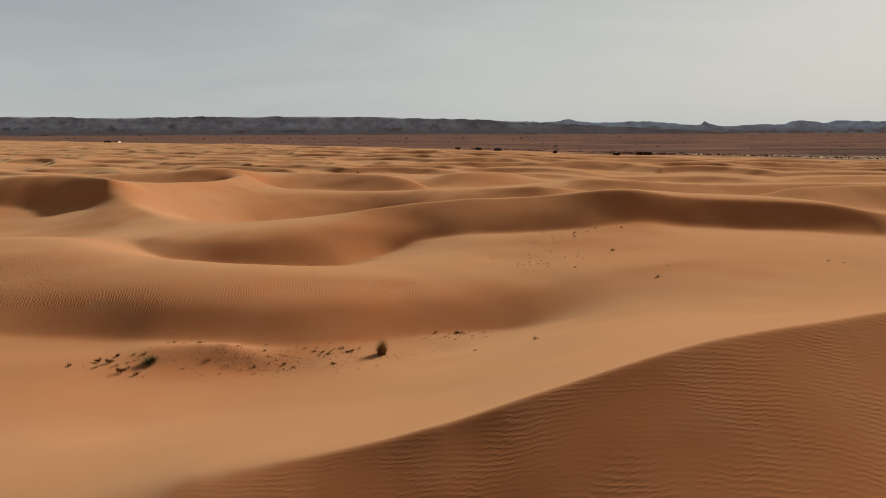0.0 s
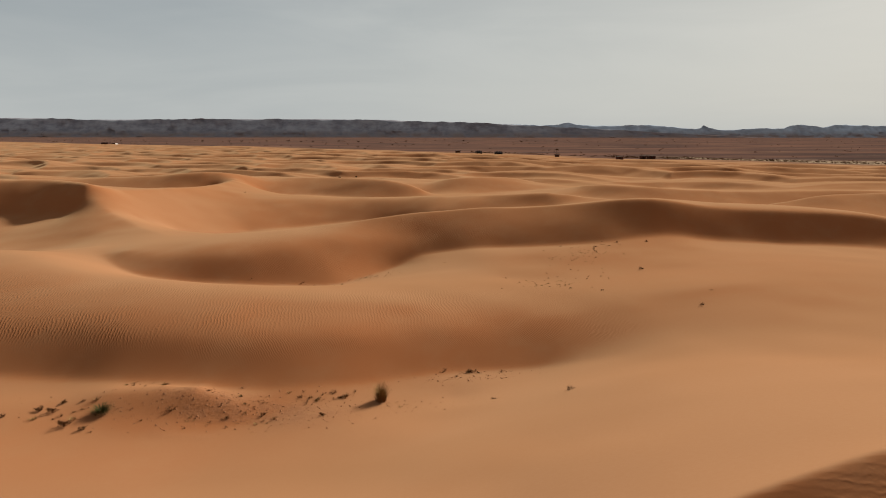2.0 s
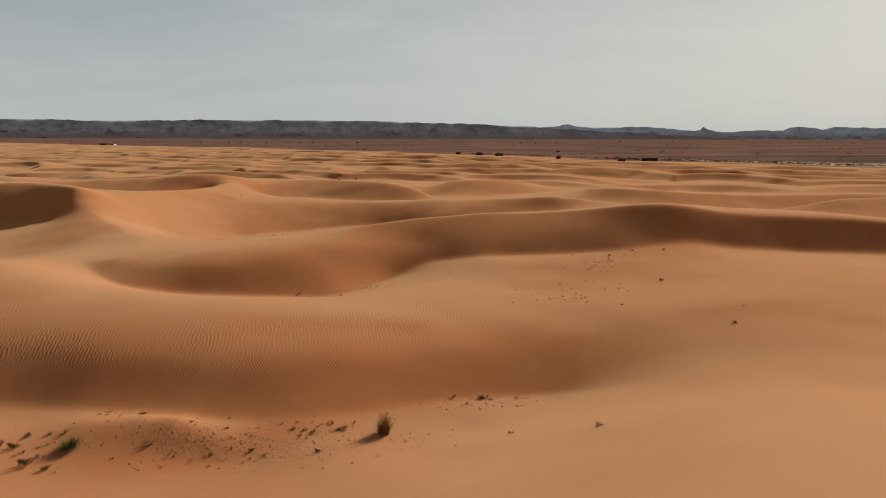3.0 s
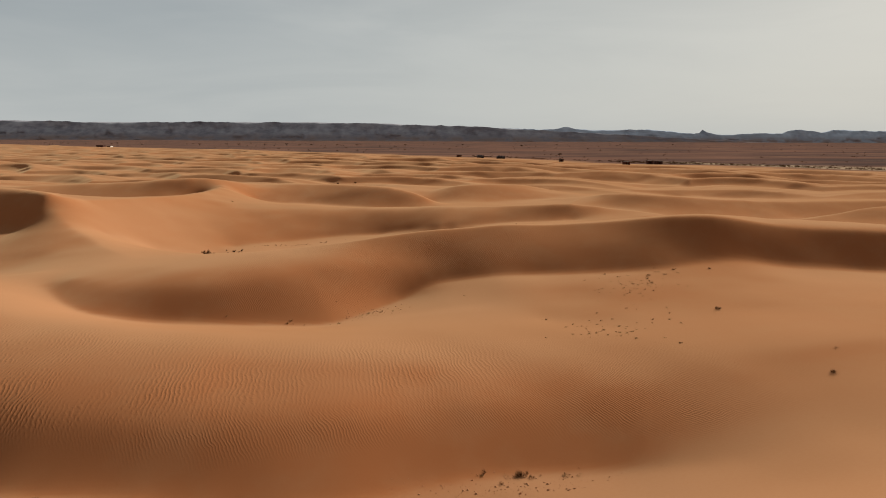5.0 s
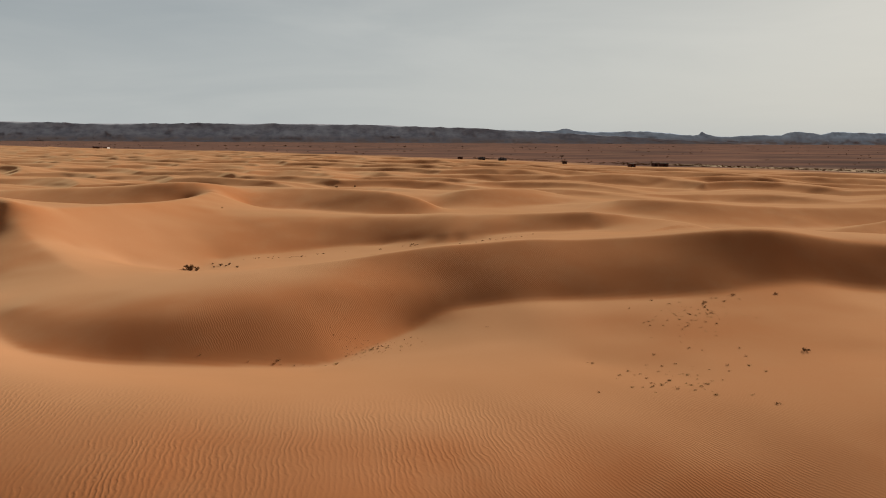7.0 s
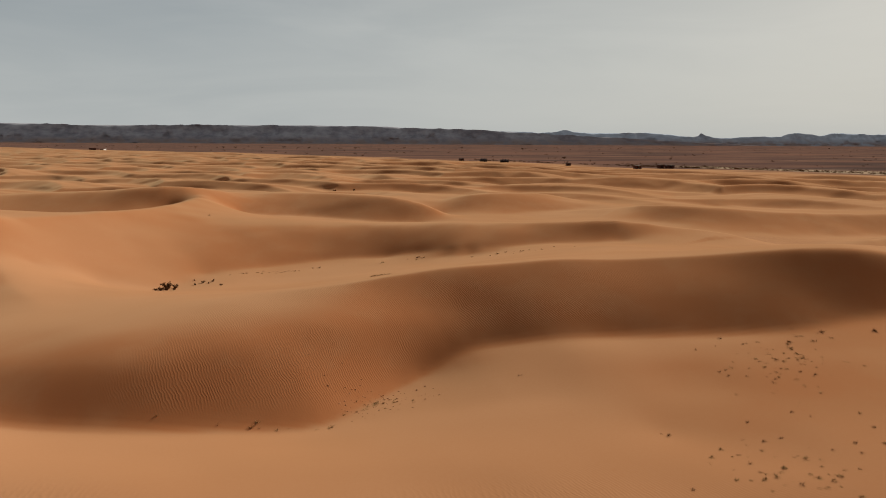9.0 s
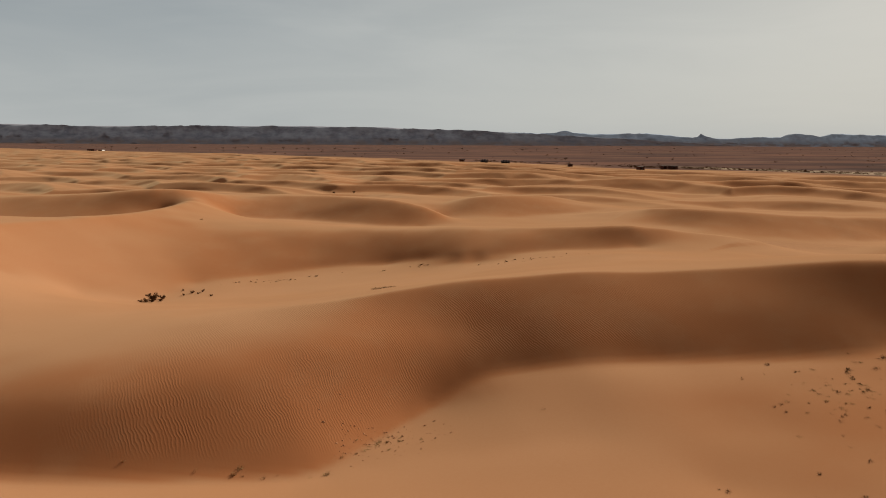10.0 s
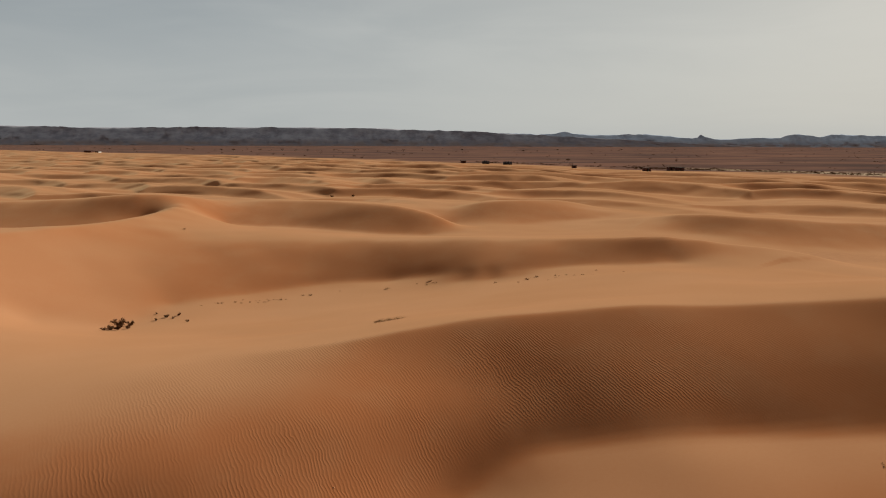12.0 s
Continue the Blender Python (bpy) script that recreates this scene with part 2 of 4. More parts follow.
BEHIND_D = [(-22, 100, 2.1), (-12, 99, 1.8), (-2, 99, 1.7), (8, 97, 2.0), (15, 95, 2.0)]
HOLLOW_G = [(-66, 102, 1.6), (-54, 103.5, 1.5), (-47, 104.2, 1.6), (-42.5, 105.5, 1.9), (-40, 108.5, 2.4)]
CREST_G = [(-70, 112, 3.8), (-58, 112, 4.1), (-51.6, 112, 4.45), (-45.1, 112, 4.9), (-40, 113.2, 5.0), (-37.2, 116, 4.6), (-35.5, 119.5, 4.2)]
CREST_F = [(-33, 121, 3.75), (-30.4, 120.6, 3.7), (-22.5, 119.9, 3.7), (-15.1, 116.2, 3.6), (-10.5, 113.9, 3.4), (-6.1, 111.8, 2.7), (-2.7, 109.7, 1.5)]
FOOT_F = [(-31.3, 111.5, 1.5), (-27.9, 111.6, 1.2), (-20.8, 111.1, 1.0), (-13.4, 107.6, 0.95), (-6.7, 106.4, 0.9)]
CREST_J = [(-3, 124.6, 2.4), (0.9, 122.5, 3.15), (4.9, 122.8, 3.5), (9.2, 124.5, 3.6), (13.7, 126.6, 3.5), (18.3, 128.1, 2.7), (21.5, 129.9, 2.0)]
FOOT_J = [(-4, 116, 1.0), (0.1, 111.5, 1.2), (4, 114.3, 1.2), (11.9, 117.2, 1.3), (18, 119, 1.5)]
CREST_I = [(17.6, 114, 1.8), (21.5, 112.3, 2.3), (24, 109.7, 2.95), (26.5, 107.7, 3.2), (30, 105.5, 3.1), (35, 105, 2.85), (40, 105, 2.55), (49, 106, 2.15), (58, 107, 2.15), (70, 108, 2.2), (82, 108, 2.2)]
FOOT_I = [(18, 104, 1.7), (24, 103, 1.6), (27, 100, 1.4), (31, 98.5, 1.0), (40, 98, 0.6), (49, 99, 0.25), (58, 100, 0.15), (70, 101, 0.1)]
DIP_I = [(27, 89.5, 1.2), (33, 86, 1.1), (38, 85, 1.0)]
CREST_H = [(41, 89, 1.45), (45, 89, 1.95), (49, 89.5, 2.55), (52.5, 90, 3.15), (57, 90.5, 3.35), (66, 90.4, 3.5), (80, 88, 3.6)]
FOOT_H = [(44, 78, 1.1), (50, 77, 1.0), (57, 81, 0.8), (63, 83, 0.6), (78, 80, 0.4)]
CREST_K = [(29.6, 144.7, 1.7), (39.2, 148.5, 2.0), (51.7, 152.8, 2.1), (57.7, 144.2, 2.0), (61, 135, 1.7), (70, 129, 1.7)]
FOOT_K = [(33, 137, 0.8), (42, 141, 0.7), (49.1, 144, 0.7), (54, 136.5, 0.7), (60, 124, 0.6)]
RIM_LEFT = [(-70, 10, 3), (-60, 35, 2.5), (-75, 60, 4), (-90, 100, 3), (-80, 140, 1.5)]
RIM_RIGHT = [(50, 15, 5), (50, 38, 4), (70, 62, 2), (90, 85, 2), (100, 120, 1.5)]
RIM_BACK = [(-40, -30, 2.0), (0, -35, 2.0), (40, -30, 3.0)]
RIM_FAR = [(-70, 160, 1.3), (-40, 158, 1.2), (-10, 156, 1.2), (20, 165, 1.0), (60, 170, 0.8), (100, 160, 0.8)]
LINES = [CREST_NEAR, FACE_NEAR, APRON_NEAR, HUMP, ARM_E, BOWL, SHOULDER, SCRUB_FLAT, FOOT_B, FACE_B, TOP_B, RIGHT_FLAT, RISE_B, FOOT_C, FACE_C, CREST_C, BACK_C, VALLEY, FOOT_D, CREST_D,
         CREST_E, FOOT_E, DIP_E, FLANK_E, BEHIND_D, HOLLOW_G, CREST_G, CREST_F, FOOT_F, CREST_J, FOOT_J, CREST_I, FOOT_I, DIP_I, CREST_H, FOOT_H, CREST_K, FOOT_K,
         RIM_LEFT, RIM_RIGHT, RIM_BACK, RIM_FAR]


def along(line, step):
    """Points at even steps on the smooth curve through a line's points."""
    p = np.array(line, float)
    p = np.vstack([2 * p[0] - p[1], p, 2 * p[-1] - p[-2]])
    out = []
    for a, b, c, d in zip(p[:-3], p[1:-2], p[2:-1], p[3:]):
        for s in np.linspace(0, 1, max(1, round(np.linalg.norm(c - b) / step)), endpoint=False):
            out.append(0.5 * (2 * b + (c - a) * s + (2 * a - 5 * b + 4 * c - d) * s**2 + (3 * b - a - 3 * c + d) * s**3))
    return out + [p[-2]]


# Lines where the sand breaks into an edge: steepness of the edge (below zero in a foot) and its reach in metres.
EDGES = [(CREST_NEAR, 0.5, 2.2), (FOOT_B, -0.12, 2.5), (FOOT_C, -0.28, 2.2), (CREST_C[2:], 0.24, 2.0), (ARM_E, 0.1, 2.5), (HUMP, 0.16, 0.8), (FOOT_E, -0.2, 2.5), (FOOT_D, -0.2, 2.5), (CREST_D[3:], 0.2, 3.0), (CREST_E[1:], 0.26, 4.0),
         (CREST_F, 0.18, 4.0), (FOOT_F, -0.15, 3.0), (CREST_J, 0.15, 4.0), (CREST_I, 0.2, 4.0), (CREST_H, 0.28, 5.0), (CREST_K, 0.12, 5.0), (CREST_G, 0.15, 5.0)]


def edges(x, y):
    """What the sharp edges add to the smooth land."""
    total = np.zeros(len(x))
    for line, steep, reach in EDGES:
        p = np.array(along(line, 1.0))
        near = np.nonzero((x > p[:, 0].min() - 8 * reach) & (x < p[:, 0].max() + 8 * reach) & (y > p[:, 1].min() - 8 * reach) & (y < p[:, 1].max() + 8 * reach))[0]
        for k in range(0, len(near), 20000):
            q = near[k : k + 20000]
            best, where = np.full(len(q), 1e9), np.zeros(len(q))
            for i in range(len(p) - 1):
                ax, ay = p[i, 0], p[i, 1]
                bx, by = p[i + 1, 0] - ax, p[i + 1, 1] - ay
                s = np.clip(((x[q] - ax) * bx + (y[q] - ay) * by) / (bx * bx + by * by), 0, 1)
                e = (x[q] - ax - s * bx) ** 2 + (y[q] - ay - s * by) ** 2
                where = np.where(e < best, i + s, where)
                best = np.minimum(best, e)
            ends = smooth(0, 5, np.minimum(where, len(p) - 1 - where))
            total[q] += ends * steep * reach * np.exp(-np.sqrt(best + (0.03 + 0.0035 * np.clip(y[q], 0, 200)) ** 2) / reach)
    return total


def smooth(a, b, x):
    s = np.clip((x - a) / (b - a), 0, 1)
    return s * s * (3 - 2 * s)


KNOTS = np.array([q for line in LINES for q in along(line, 1.1 if np.mean([p[1] for p in line]) < 65 else 2.2)])
_gap = np.hypot(KNOTS[:, None, 0] - KNOTS[None, :, 0], KNOTS[:, None, 1] - KNOTS[None, :, 1])
_n = len(KNOTS)
_m = np.zeros((_n + 1, _n + 1))
_m[:_n, :_n] = 0.03 * np.eye(_n) - np.sqrt(_gap**2 + 0.35**2)
_m[:_n, _n] = _m[_n, :_n] = 1
WEIGHTS = np.linalg.solve(_m, np.r_[KNOTS[:, 2] - edges(KNOTS[:, 0], KNOTS[:, 1]), 0])


def value_noise(x, y, seed=0):
    """Smooth noise from -1 to 1 on a unit lattice."""
    i, j = np.floor(x).astype(np.int64), np.floor(y).astype(np.int64)
    u, v = x - i, y - j
    u, v = u * u * u * (u * (u * 6 - 15) + 10), v * v * v * (v * (v * 6 - 15) + 10)

    def corner(a, b):
        k = (a * 374761393 + b * 668265263 + seed * 1442695041) & 0xFFFFFFFF
        k = ((k ^ (k >> 13)) * 1274126177) & 0xFFFFFFFF
        return ((k ^ (k >> 16)) & 0xFFFF) / 32767.5 - 1

    return (corner(i, j) * (1 - u) + corner(i + 1, j) * u) * (1 - v) + (corner(i, j + 1) * (1 - u) + corner(i + 1, j + 1) * u) * v


def edge_of_sand(x):
    """How far ahead the dune field ends."""
    return np.interp(x, [-3000, -1000, -457, -157, -14, 42, 91, 136, 172, 300, 900], [3200, 1300, 840, 600, 452, 390, 315, 288, 240, 190, 120])


def lattice(i, j, seed):
    """A random number from 0 to 1 for each cell of a lattice."""
    k = (i * 374761393 + j * 668265263 + seed * 1442695041) & 0xFFFFFFFF
    k = ((k ^ (k >> 13)) * 1274126177) & 0xFFFFFFFF
    return ((k ^ (k >> 16)) & 0xFFFF) / 65535.0


def scalloped_ridges(x, y, wide, deep, tall, seed):
    """Rows of dunes whose crests bend in scallops, with cusps towards -y: a steep hollow face on that side, a long back on the other."""
    cj = np.floor(y / deep).astype(np.int64)
    total = np.zeros(len(x))
    for dj in (-1, 0, 1, 2):
        j = cj + dj
        u = x / wide + 0.3 * value_noise(x / (1.3 * wide), j * 1.37, seed) + 7.3 * lattice(j, 0 * j, seed + 1)
        f = 2 * (u - np.floor(u)) - 1
        lag = 0.42 * value_noise(x / (1.5 * wide), j * 2.13 + 0.5, seed + 2)
        bow = 0.36 * (1 + 0.5 * value_noise(x / (2 * wide), j * 1.91, seed + 3)) * f * f
        h = tall * np.clip(0.68 + 0.22 * (1 - f * f) + 0.34 * value_noise(x / (0.9 * wide), j * 1.63, seed + 4), 0.2, 1.2)
        v = y - (j + lag - bow) * deep
        back = np.clip(1 - v / (1.2 * deep), 0, 1)
        face = np.clip(1 + v / (2.5 * h + 0.7), 0, 1)
        form = np.where(v > 0, 0.25 * back + 0.75 * back * back * (3 - 2 * back), face**1.15)
        total = total + (h * form) ** 3
    return np.cbrt(total)


def far_dunes(x, y):
    """Scalloped dunes of two sizes on long low swells, turned to the wind."""
    u = 0.85 * x - 0.53 * y + 5 * value_noise(x / 34, y / 34, 1)
    v = 0.85 * y + 0.53 * x + 5 * value_noise(x / 40, y / 36, 2)
    z = scalloped_ridges(u, v, 38.0, 18.0, 2.0, 11) + 0.4 * scalloped_ridges(u * 0.96 + v * 0.28, v * 0.96 - u * 0.28, 20.0, 9.5, 1.2, 31)
    return z + 0.8 * value_noise(x / 60, y / 60, 5)


def land(x, y):
    """The height of the ground."""
    shape = np.broadcast(x, y).shape
    x, y = np.broadcast_to(x, shape).ravel().astype(float), np.broadcast_to(y, shape).ravel().astype(float)
    near = np.zeros(len(x))
    close = (y < 185) & (y > -60) & (np.abs(x) < 150)
    spots = np.nonzero(close)[0]
    for k in range(0, len(spots), 4000):
        s = spots[k : k + 4000]
        d = np.sqrt((x[s, None] - KNOTS[None, :, 0]) ** 2 + (y[s, None] - KNOTS[None, :, 1]) ** 2 + 0.35**2)
        near[s] = -d @ WEIGHTS[:-1] + WEIGHTS[-1] + edges(x[s], y[s])
    edge = edge_of_sand(x) + 10 * value_noise(x / 40, y / 40, 6)
    sandy = 1 - smooth(-25, 10, y - edge)
    low = 1 - 0.85 * smooth(-120, -20, y - edge)
    far = (0.5 + far_dunes(x, y)) * sandy * low + 0.35 * value_noise(x / 160, y / 160, 7)
    blend = smooth(118, 165, y + 0.25 * np.abs(x)) + smooth(85, 140, np.abs(x)) + smooth(-25, -55, y)
    blend = np.clip(blend, 0, 1)
    z = near * (1 - blend) + far * blend
    # small swells in the sand
    z = z + 0.05 * value_noise(x / 3.1, y / 2.6, 8) * sandy + 0.06 * value_noise(x / 8, y / 7, 9) * sandy
    return z.reshape(shape)


def rows_of_ground():
    y, out = 4.0, []
    while y < 4900:
        out.append(y)
        fine = 0.07 if 11 < y < 17 else 0.16
        fine -= 0.2 if 56 < y < 62 else 0.0
        y += fine + 0.0034 * max(0, y - 4) + 0.00012 * max(0, y - 120) ** 1.6 * 0.3
    back, step = 3.8, 0.6
    while back > -2500:
        out.insert(0, back)
        step *= 1.22
        back -= step
    return np.array(out)


def build_ground():
    ys = rows_of_ground()
    across = np.linspace(-1, 1, 640)
    across = across * (0.62 + 0.38 * across**4)
    width = np.where(ys > -10, 1.12 * (np.abs(ys) + 22), 1.12 * (np.abs(ys) + 200))
    spread = across[None, :] * width[:, None] + np.sign(across) * np.clip(np.arange(640) - 631, 0, 8)[None, :] ** 2 * 5.0
    spread = spread - np.clip(8 - np.arange(640), 0, 8)[None, :] ** 2 * 5.0
    gx, gy = spread, np.repeat(ys[:, None], len(across), 1)
    gz = land(gx, gy)
    ny, nx = gx.shape
    idx = np.arange(ny * nx).reshape(ny, nx)
    faces = np.stack([idx[:-1, :-1], idx[:-1, 1:], idx[1:, 1:], idx[1:, :-1]], -1).reshape(-1, 4)
    me = bpy.data.meshes.new("ground")
    me.vertices.add(ny * nx)
    me.vertices.foreach_set("co", np.stack([gx, gy, gz], -1).ravel())
    me.loops.add(len(faces) * 4)
    me.loops.foreach_set("vertex_index", faces.ravel())
    me.polygons.add(len(faces))
    me.polygons.foreach_set("loop_start", np.arange(len(faces)) * 4)
    me.polygons.foreach_set("loop_total", np.full(len(faces), 4))
    me.update(calc_edges=True)
    me.polygons.foreach_set("use_smooth", np.ones(len(faces), bool))
    x, y = gx.ravel(), gy.ravel()
    edge = edge_of_sand(x) + 10 * value_noise(x / 40, y / 40, 6) + 5 * value_noise(x / 11, y / 9, 16)
    gravel = smooth(-28, 26, y - edge + 26 * value_noise(x / 42, y / 13, 27) + 12 * value_noise(x / 14, y / 6, 28))
    wash = y - edge_of_sand(x) + 7 * value_noise(x / 25, y / 25, 29)
    pale = gravel * smooth(12, 24, wash) * (1 - smooth(42, 62, wash)) * smooth(105, 140, x)
    crust = smooth(0.15, 0.6, 1 - np.hypot((x + 10) / 8.5, (y - 28.6) / 2.6)) * smooth(-0.3, 0.6, value_noise(x / 1.7, y / 1.2, 12) + 0.4)
    crust = crust + smooth(0.0, 0.5, 1 - np.hypot((x - 34) / 10, (y - 93) / 4.5) + 0.25 * value_noise(x / 3, y / 2, 13))
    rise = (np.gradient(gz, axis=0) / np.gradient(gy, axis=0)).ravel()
    past_b = y - np.interp(x, [p[0] for p in FOOT_B], [p[1] for p in FOOT_B])
    past_c = y - np.interp(x, [p[0] for p in FOOT_C], [p[1] for p in FOOT_C])
    band_b = smooth(1.2, 3.0, past_b) * (1 - smooth(7.5, 11.5, past_b)) * smooth(15, 5, x)
    band_c = smooth(0.5, 1.6, past_c) * (1 - smooth(58.6, 60.6, y)) * smooth(-18, -13, x) * (1 - 0.8 * smooth(2, 9, x))
    ripples = np.clip(0.03 + band_b + band_c, 0, 1) * smooth(17, 24, y) * (1 - smooth(90, 150, y))
    broken = (1 - smooth(16, 18, y)) * smooth(0.05, 0.25, rise)
    coarse = smooth(1.0, 0.6, np.hypot((x + 18) / 24, (y - 39) / 6.5))
    # shade tint: slopes rising along +y, plus two oval patches, less on one flank
    shade_red = (1 - 0.6 * smooth(1.0, 0.4, np.hypot((x + 32) / 9, (y - 78) / 16))) * np.clip(smooth(0.0, 0.24, rise + 0.04 * value_noise(x / 9, y / 6, 18)) + 0.55 * smooth(1.1, 0.3, np.hypot((x + 15) / 16, (y - 27) / 7)) + 0.5 * smooth(1.05, 0.2, np.hypot((x - 17) / 17, (y - 44) / 12)), 0, 1)
    for name, values in (("shade_red", shade_red), ("gravel", gravel), ("pale", pale), ("crust", crust), ("ripples", ripples), ("broken", broken), ("coarse", coarse)):
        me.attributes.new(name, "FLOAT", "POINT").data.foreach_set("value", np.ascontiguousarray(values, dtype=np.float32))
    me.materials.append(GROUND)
    tagged(new("ground", me), "rippled orange sand dunes giving way to a dark gravel plain", "ground", kind="structure")


build_ground()


# ---- the far range ----
def mountain_range(name, xs, places, heights, front, depth_m, mat, seed, jag, label):
    """A rocky range with gullied slopes whose skyline passes through the given heights."""
    depth = np.linspace(0, 1, 34)
    top = np.interp(xs, places, heights) - 11
    top = top + jag * (1.8 * value_noise(xs / 70, xs * 0, seed) + 1.2 * value_noise(xs / 25, xs * 0, seed + 1))
    gx = np.repeat(xs[None, :], len(depth), 0)
    rise = np.interp(depth, [0, 0.25, 0.55, 0.72, 0.8, 0.9, 1], [0, 0.14, 0.44, 0.72, 0.97, 1.0, 0.98])
    spur = value_noise(gx / 170, depth[:, None] * 1.2, seed + 2) + 0.55 * value_noise(gx / 60, depth[:, None] * 2.5, seed + 3) + 0.3 * value_noise(gx / 22, depth[:, None] * 5, seed + 4)
    belly = np.sin(np.pi * np.clip(depth * 1.12, 0, 1))[:, None]
    narrow = np.clip(top / 110, 0.12, 1)[None, :]
    gy = front + (depth_m * depth[:, None] + 45 * spur * belly) * narrow
    gz = rise[:, None] * top[None, :] * (1 + 0.2 * spur * belly) - 1.5
    ny, nx = gx.shape
    idx = np.arange(ny * nx).reshape(ny, nx)
    faces = np.stack([idx[:-1, :-1], idx[:-1, 1:], idx[1:, 1:], idx[1:, :-1]], -1).reshape(-1, 4)
    me = bpy.data.meshes.new(name)
    me.from_pydata(np.stack([gx, gy, gz], -1).reshape(-1, 3).tolist(), [], faces.tolist())
    me.materials.append(mat)
    me.polygons.foreach_set("use_smooth", np.ones(len(faces), bool))
    tagged(new(name, me), label, "mountains", kind="structure")


mountain_range("mountain_range", np.linspace(-4300, 2300, 760), [-4300, -3100, -2700, -2550, -1800, -900, -350, -250, 0, 200, 420, 700, 1000, 1400, 1800, 2300],
               [146, 145, 141, 133, 136, 138, 133, 124, 120, 114, 102, 88, 74, 52, 30, 10], 4200, 150, ROCK, 21, 0.5, "long dark flat-topped rocky escarpment beyond the plain")
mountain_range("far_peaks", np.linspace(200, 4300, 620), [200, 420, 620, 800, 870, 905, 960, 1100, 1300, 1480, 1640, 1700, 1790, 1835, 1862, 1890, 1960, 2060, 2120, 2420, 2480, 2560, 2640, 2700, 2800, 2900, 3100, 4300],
               [90, 104, 100, 98, 112, 114, 104, 96, 98, 100, 86, 78, 72, 80, 98, 80, 68, 64, 74, 78, 98, 106, 92, 84, 100, 102, 96, 90], 4330, 140, HAZED_ROCK, 41, 1.4, "broken peaks beyond the plain, tinted blue-grey for haze")

# ---- end of large forms ----
# ---- materials of the small things ----


def plant_material(name, low, high, rough=0.85):
    """Dry stems or leaves whose tone differs from piece to piece."""
    m, n, shader, spot = material(name, rough)
    each = n.add("ShaderNodeNewGeometry").outputs["Random Per Island"]
    tone = n.mix(each, low, high)
    tone = n.mix(n.math("MULTIPLY", n.noise(spot, 14.0, 3), 0.4), tone, tuple(c * 0.55 for c in low))
    m.node_tree.links.new(tone, shader.inputs["Base Color"])
    shader.inputs["Specular IOR Level"].default_value = 0.0
    return m


def rough_material(name, low, high, scale=2.0, depth=0.01, rough=0.92):
    """Plaster, earth, cloth or bark: two tones, stains and a fine relief."""
    m, n, shader, spot = material(name, rough)
    stain = n.noise(spot, scale, 5, 0.6)
    fine = n.noise(spot, scale * 11, 4, 0.6)
    tone = n.mix(n.ramp(stain, 0.3, 0.7), low, high)
    tone = n.mix(n.math("MULTIPLY", fine, 0.25), tone, tuple(c * 0.6 for c in low))
    m.node_tree.links.new(tone, shader.inputs["Base Color"])
    bump = n.add("ShaderNodeBump", {"Height": fine, "Distance": depth, "Strength": 0.6})
    m.node_tree.links.new(bump.outputs[0], shader.inputs["Normal"])
    shader.inputs["Specular IOR Level"].default_value = 0.1
    return m


STRAW = plant_material("dry_straw", (0.20, 0.11, 0.04), (0.40, 0.25, 0.10))
THATCH = plant_material("dead_thatch", (0.18, 0.088, 0.036), (0.32, 0.165, 0.07))
TWIG = plant_material("dark_twigs", (0.11, 0.048, 0.02), (0.19, 0.09, 0.038))
GREEN = plant_material("grey_green_blades", (0.055, 0.055, 0.02), (0.11, 0.10, 0.036))
LEAF = plant_material("dusty_leaves", (0.085, 0.036, 0.015), (0.17, 0.075, 0.03))
BARK = rough_material("grey_bark", (0.07, 0.045, 0.03), (0.13, 0.09, 0.06), 6.0)
MUD = rough_material("brown_mud_plaster", (0.085, 0.034, 0.024), (0.13, 0.055, 0.038), 1.2)
CLOTH = rough_material("dark_woven_cloth", (0.035, 0.022, 0.018), (0.06, 0.036, 0.028), 3.0)
# Sunlight on the huts' end walls, put in as a white wall tone.
WHITE_END = rough_material("white_end_wall", (0.60, 0.55, 0.48), (0.74, 0.70, 0.64), 1.5)
REED = rough_material("reed_roof", (0.07, 0.045, 0.03), (0.13, 0.08, 0.05), 5.0)
CLOD = rough_material("crusted_sand", (0.34, 0.14, 0.06), (0.46, 0.21, 0.10), 8.0)


def mesh_of(name, verts, faces, mat, flat=True):
    me = bpy.data.meshes.new(name)
    me.from_pydata([tuple(v) for v in verts], [], faces)
    me.materials.append(mat)
    if not flat:
        me.polygons.foreach_set("use_smooth", [True] * len(me.polygons))
    return me


def part(name, me, parent, label=""):
    ob = new(name, me)
    ob.parent = parent
    return tagged(ob, label)


def base(name, x, y, label, category, group="", turn=0.0, sink=0.02, size=1.0):
    """An Empty on the ground that carries a thing's parts."""
    ob = new(name)
    ob.empty_display_size = 0.2
    z = float(land(np.array([x]), np.array([y]))[0])
    ob.matrix_basis = pose(x, y, z - sink, 0, 0, turn) @ Matrix.Scale(size, 4)
    return tagged(ob, label, category, group)


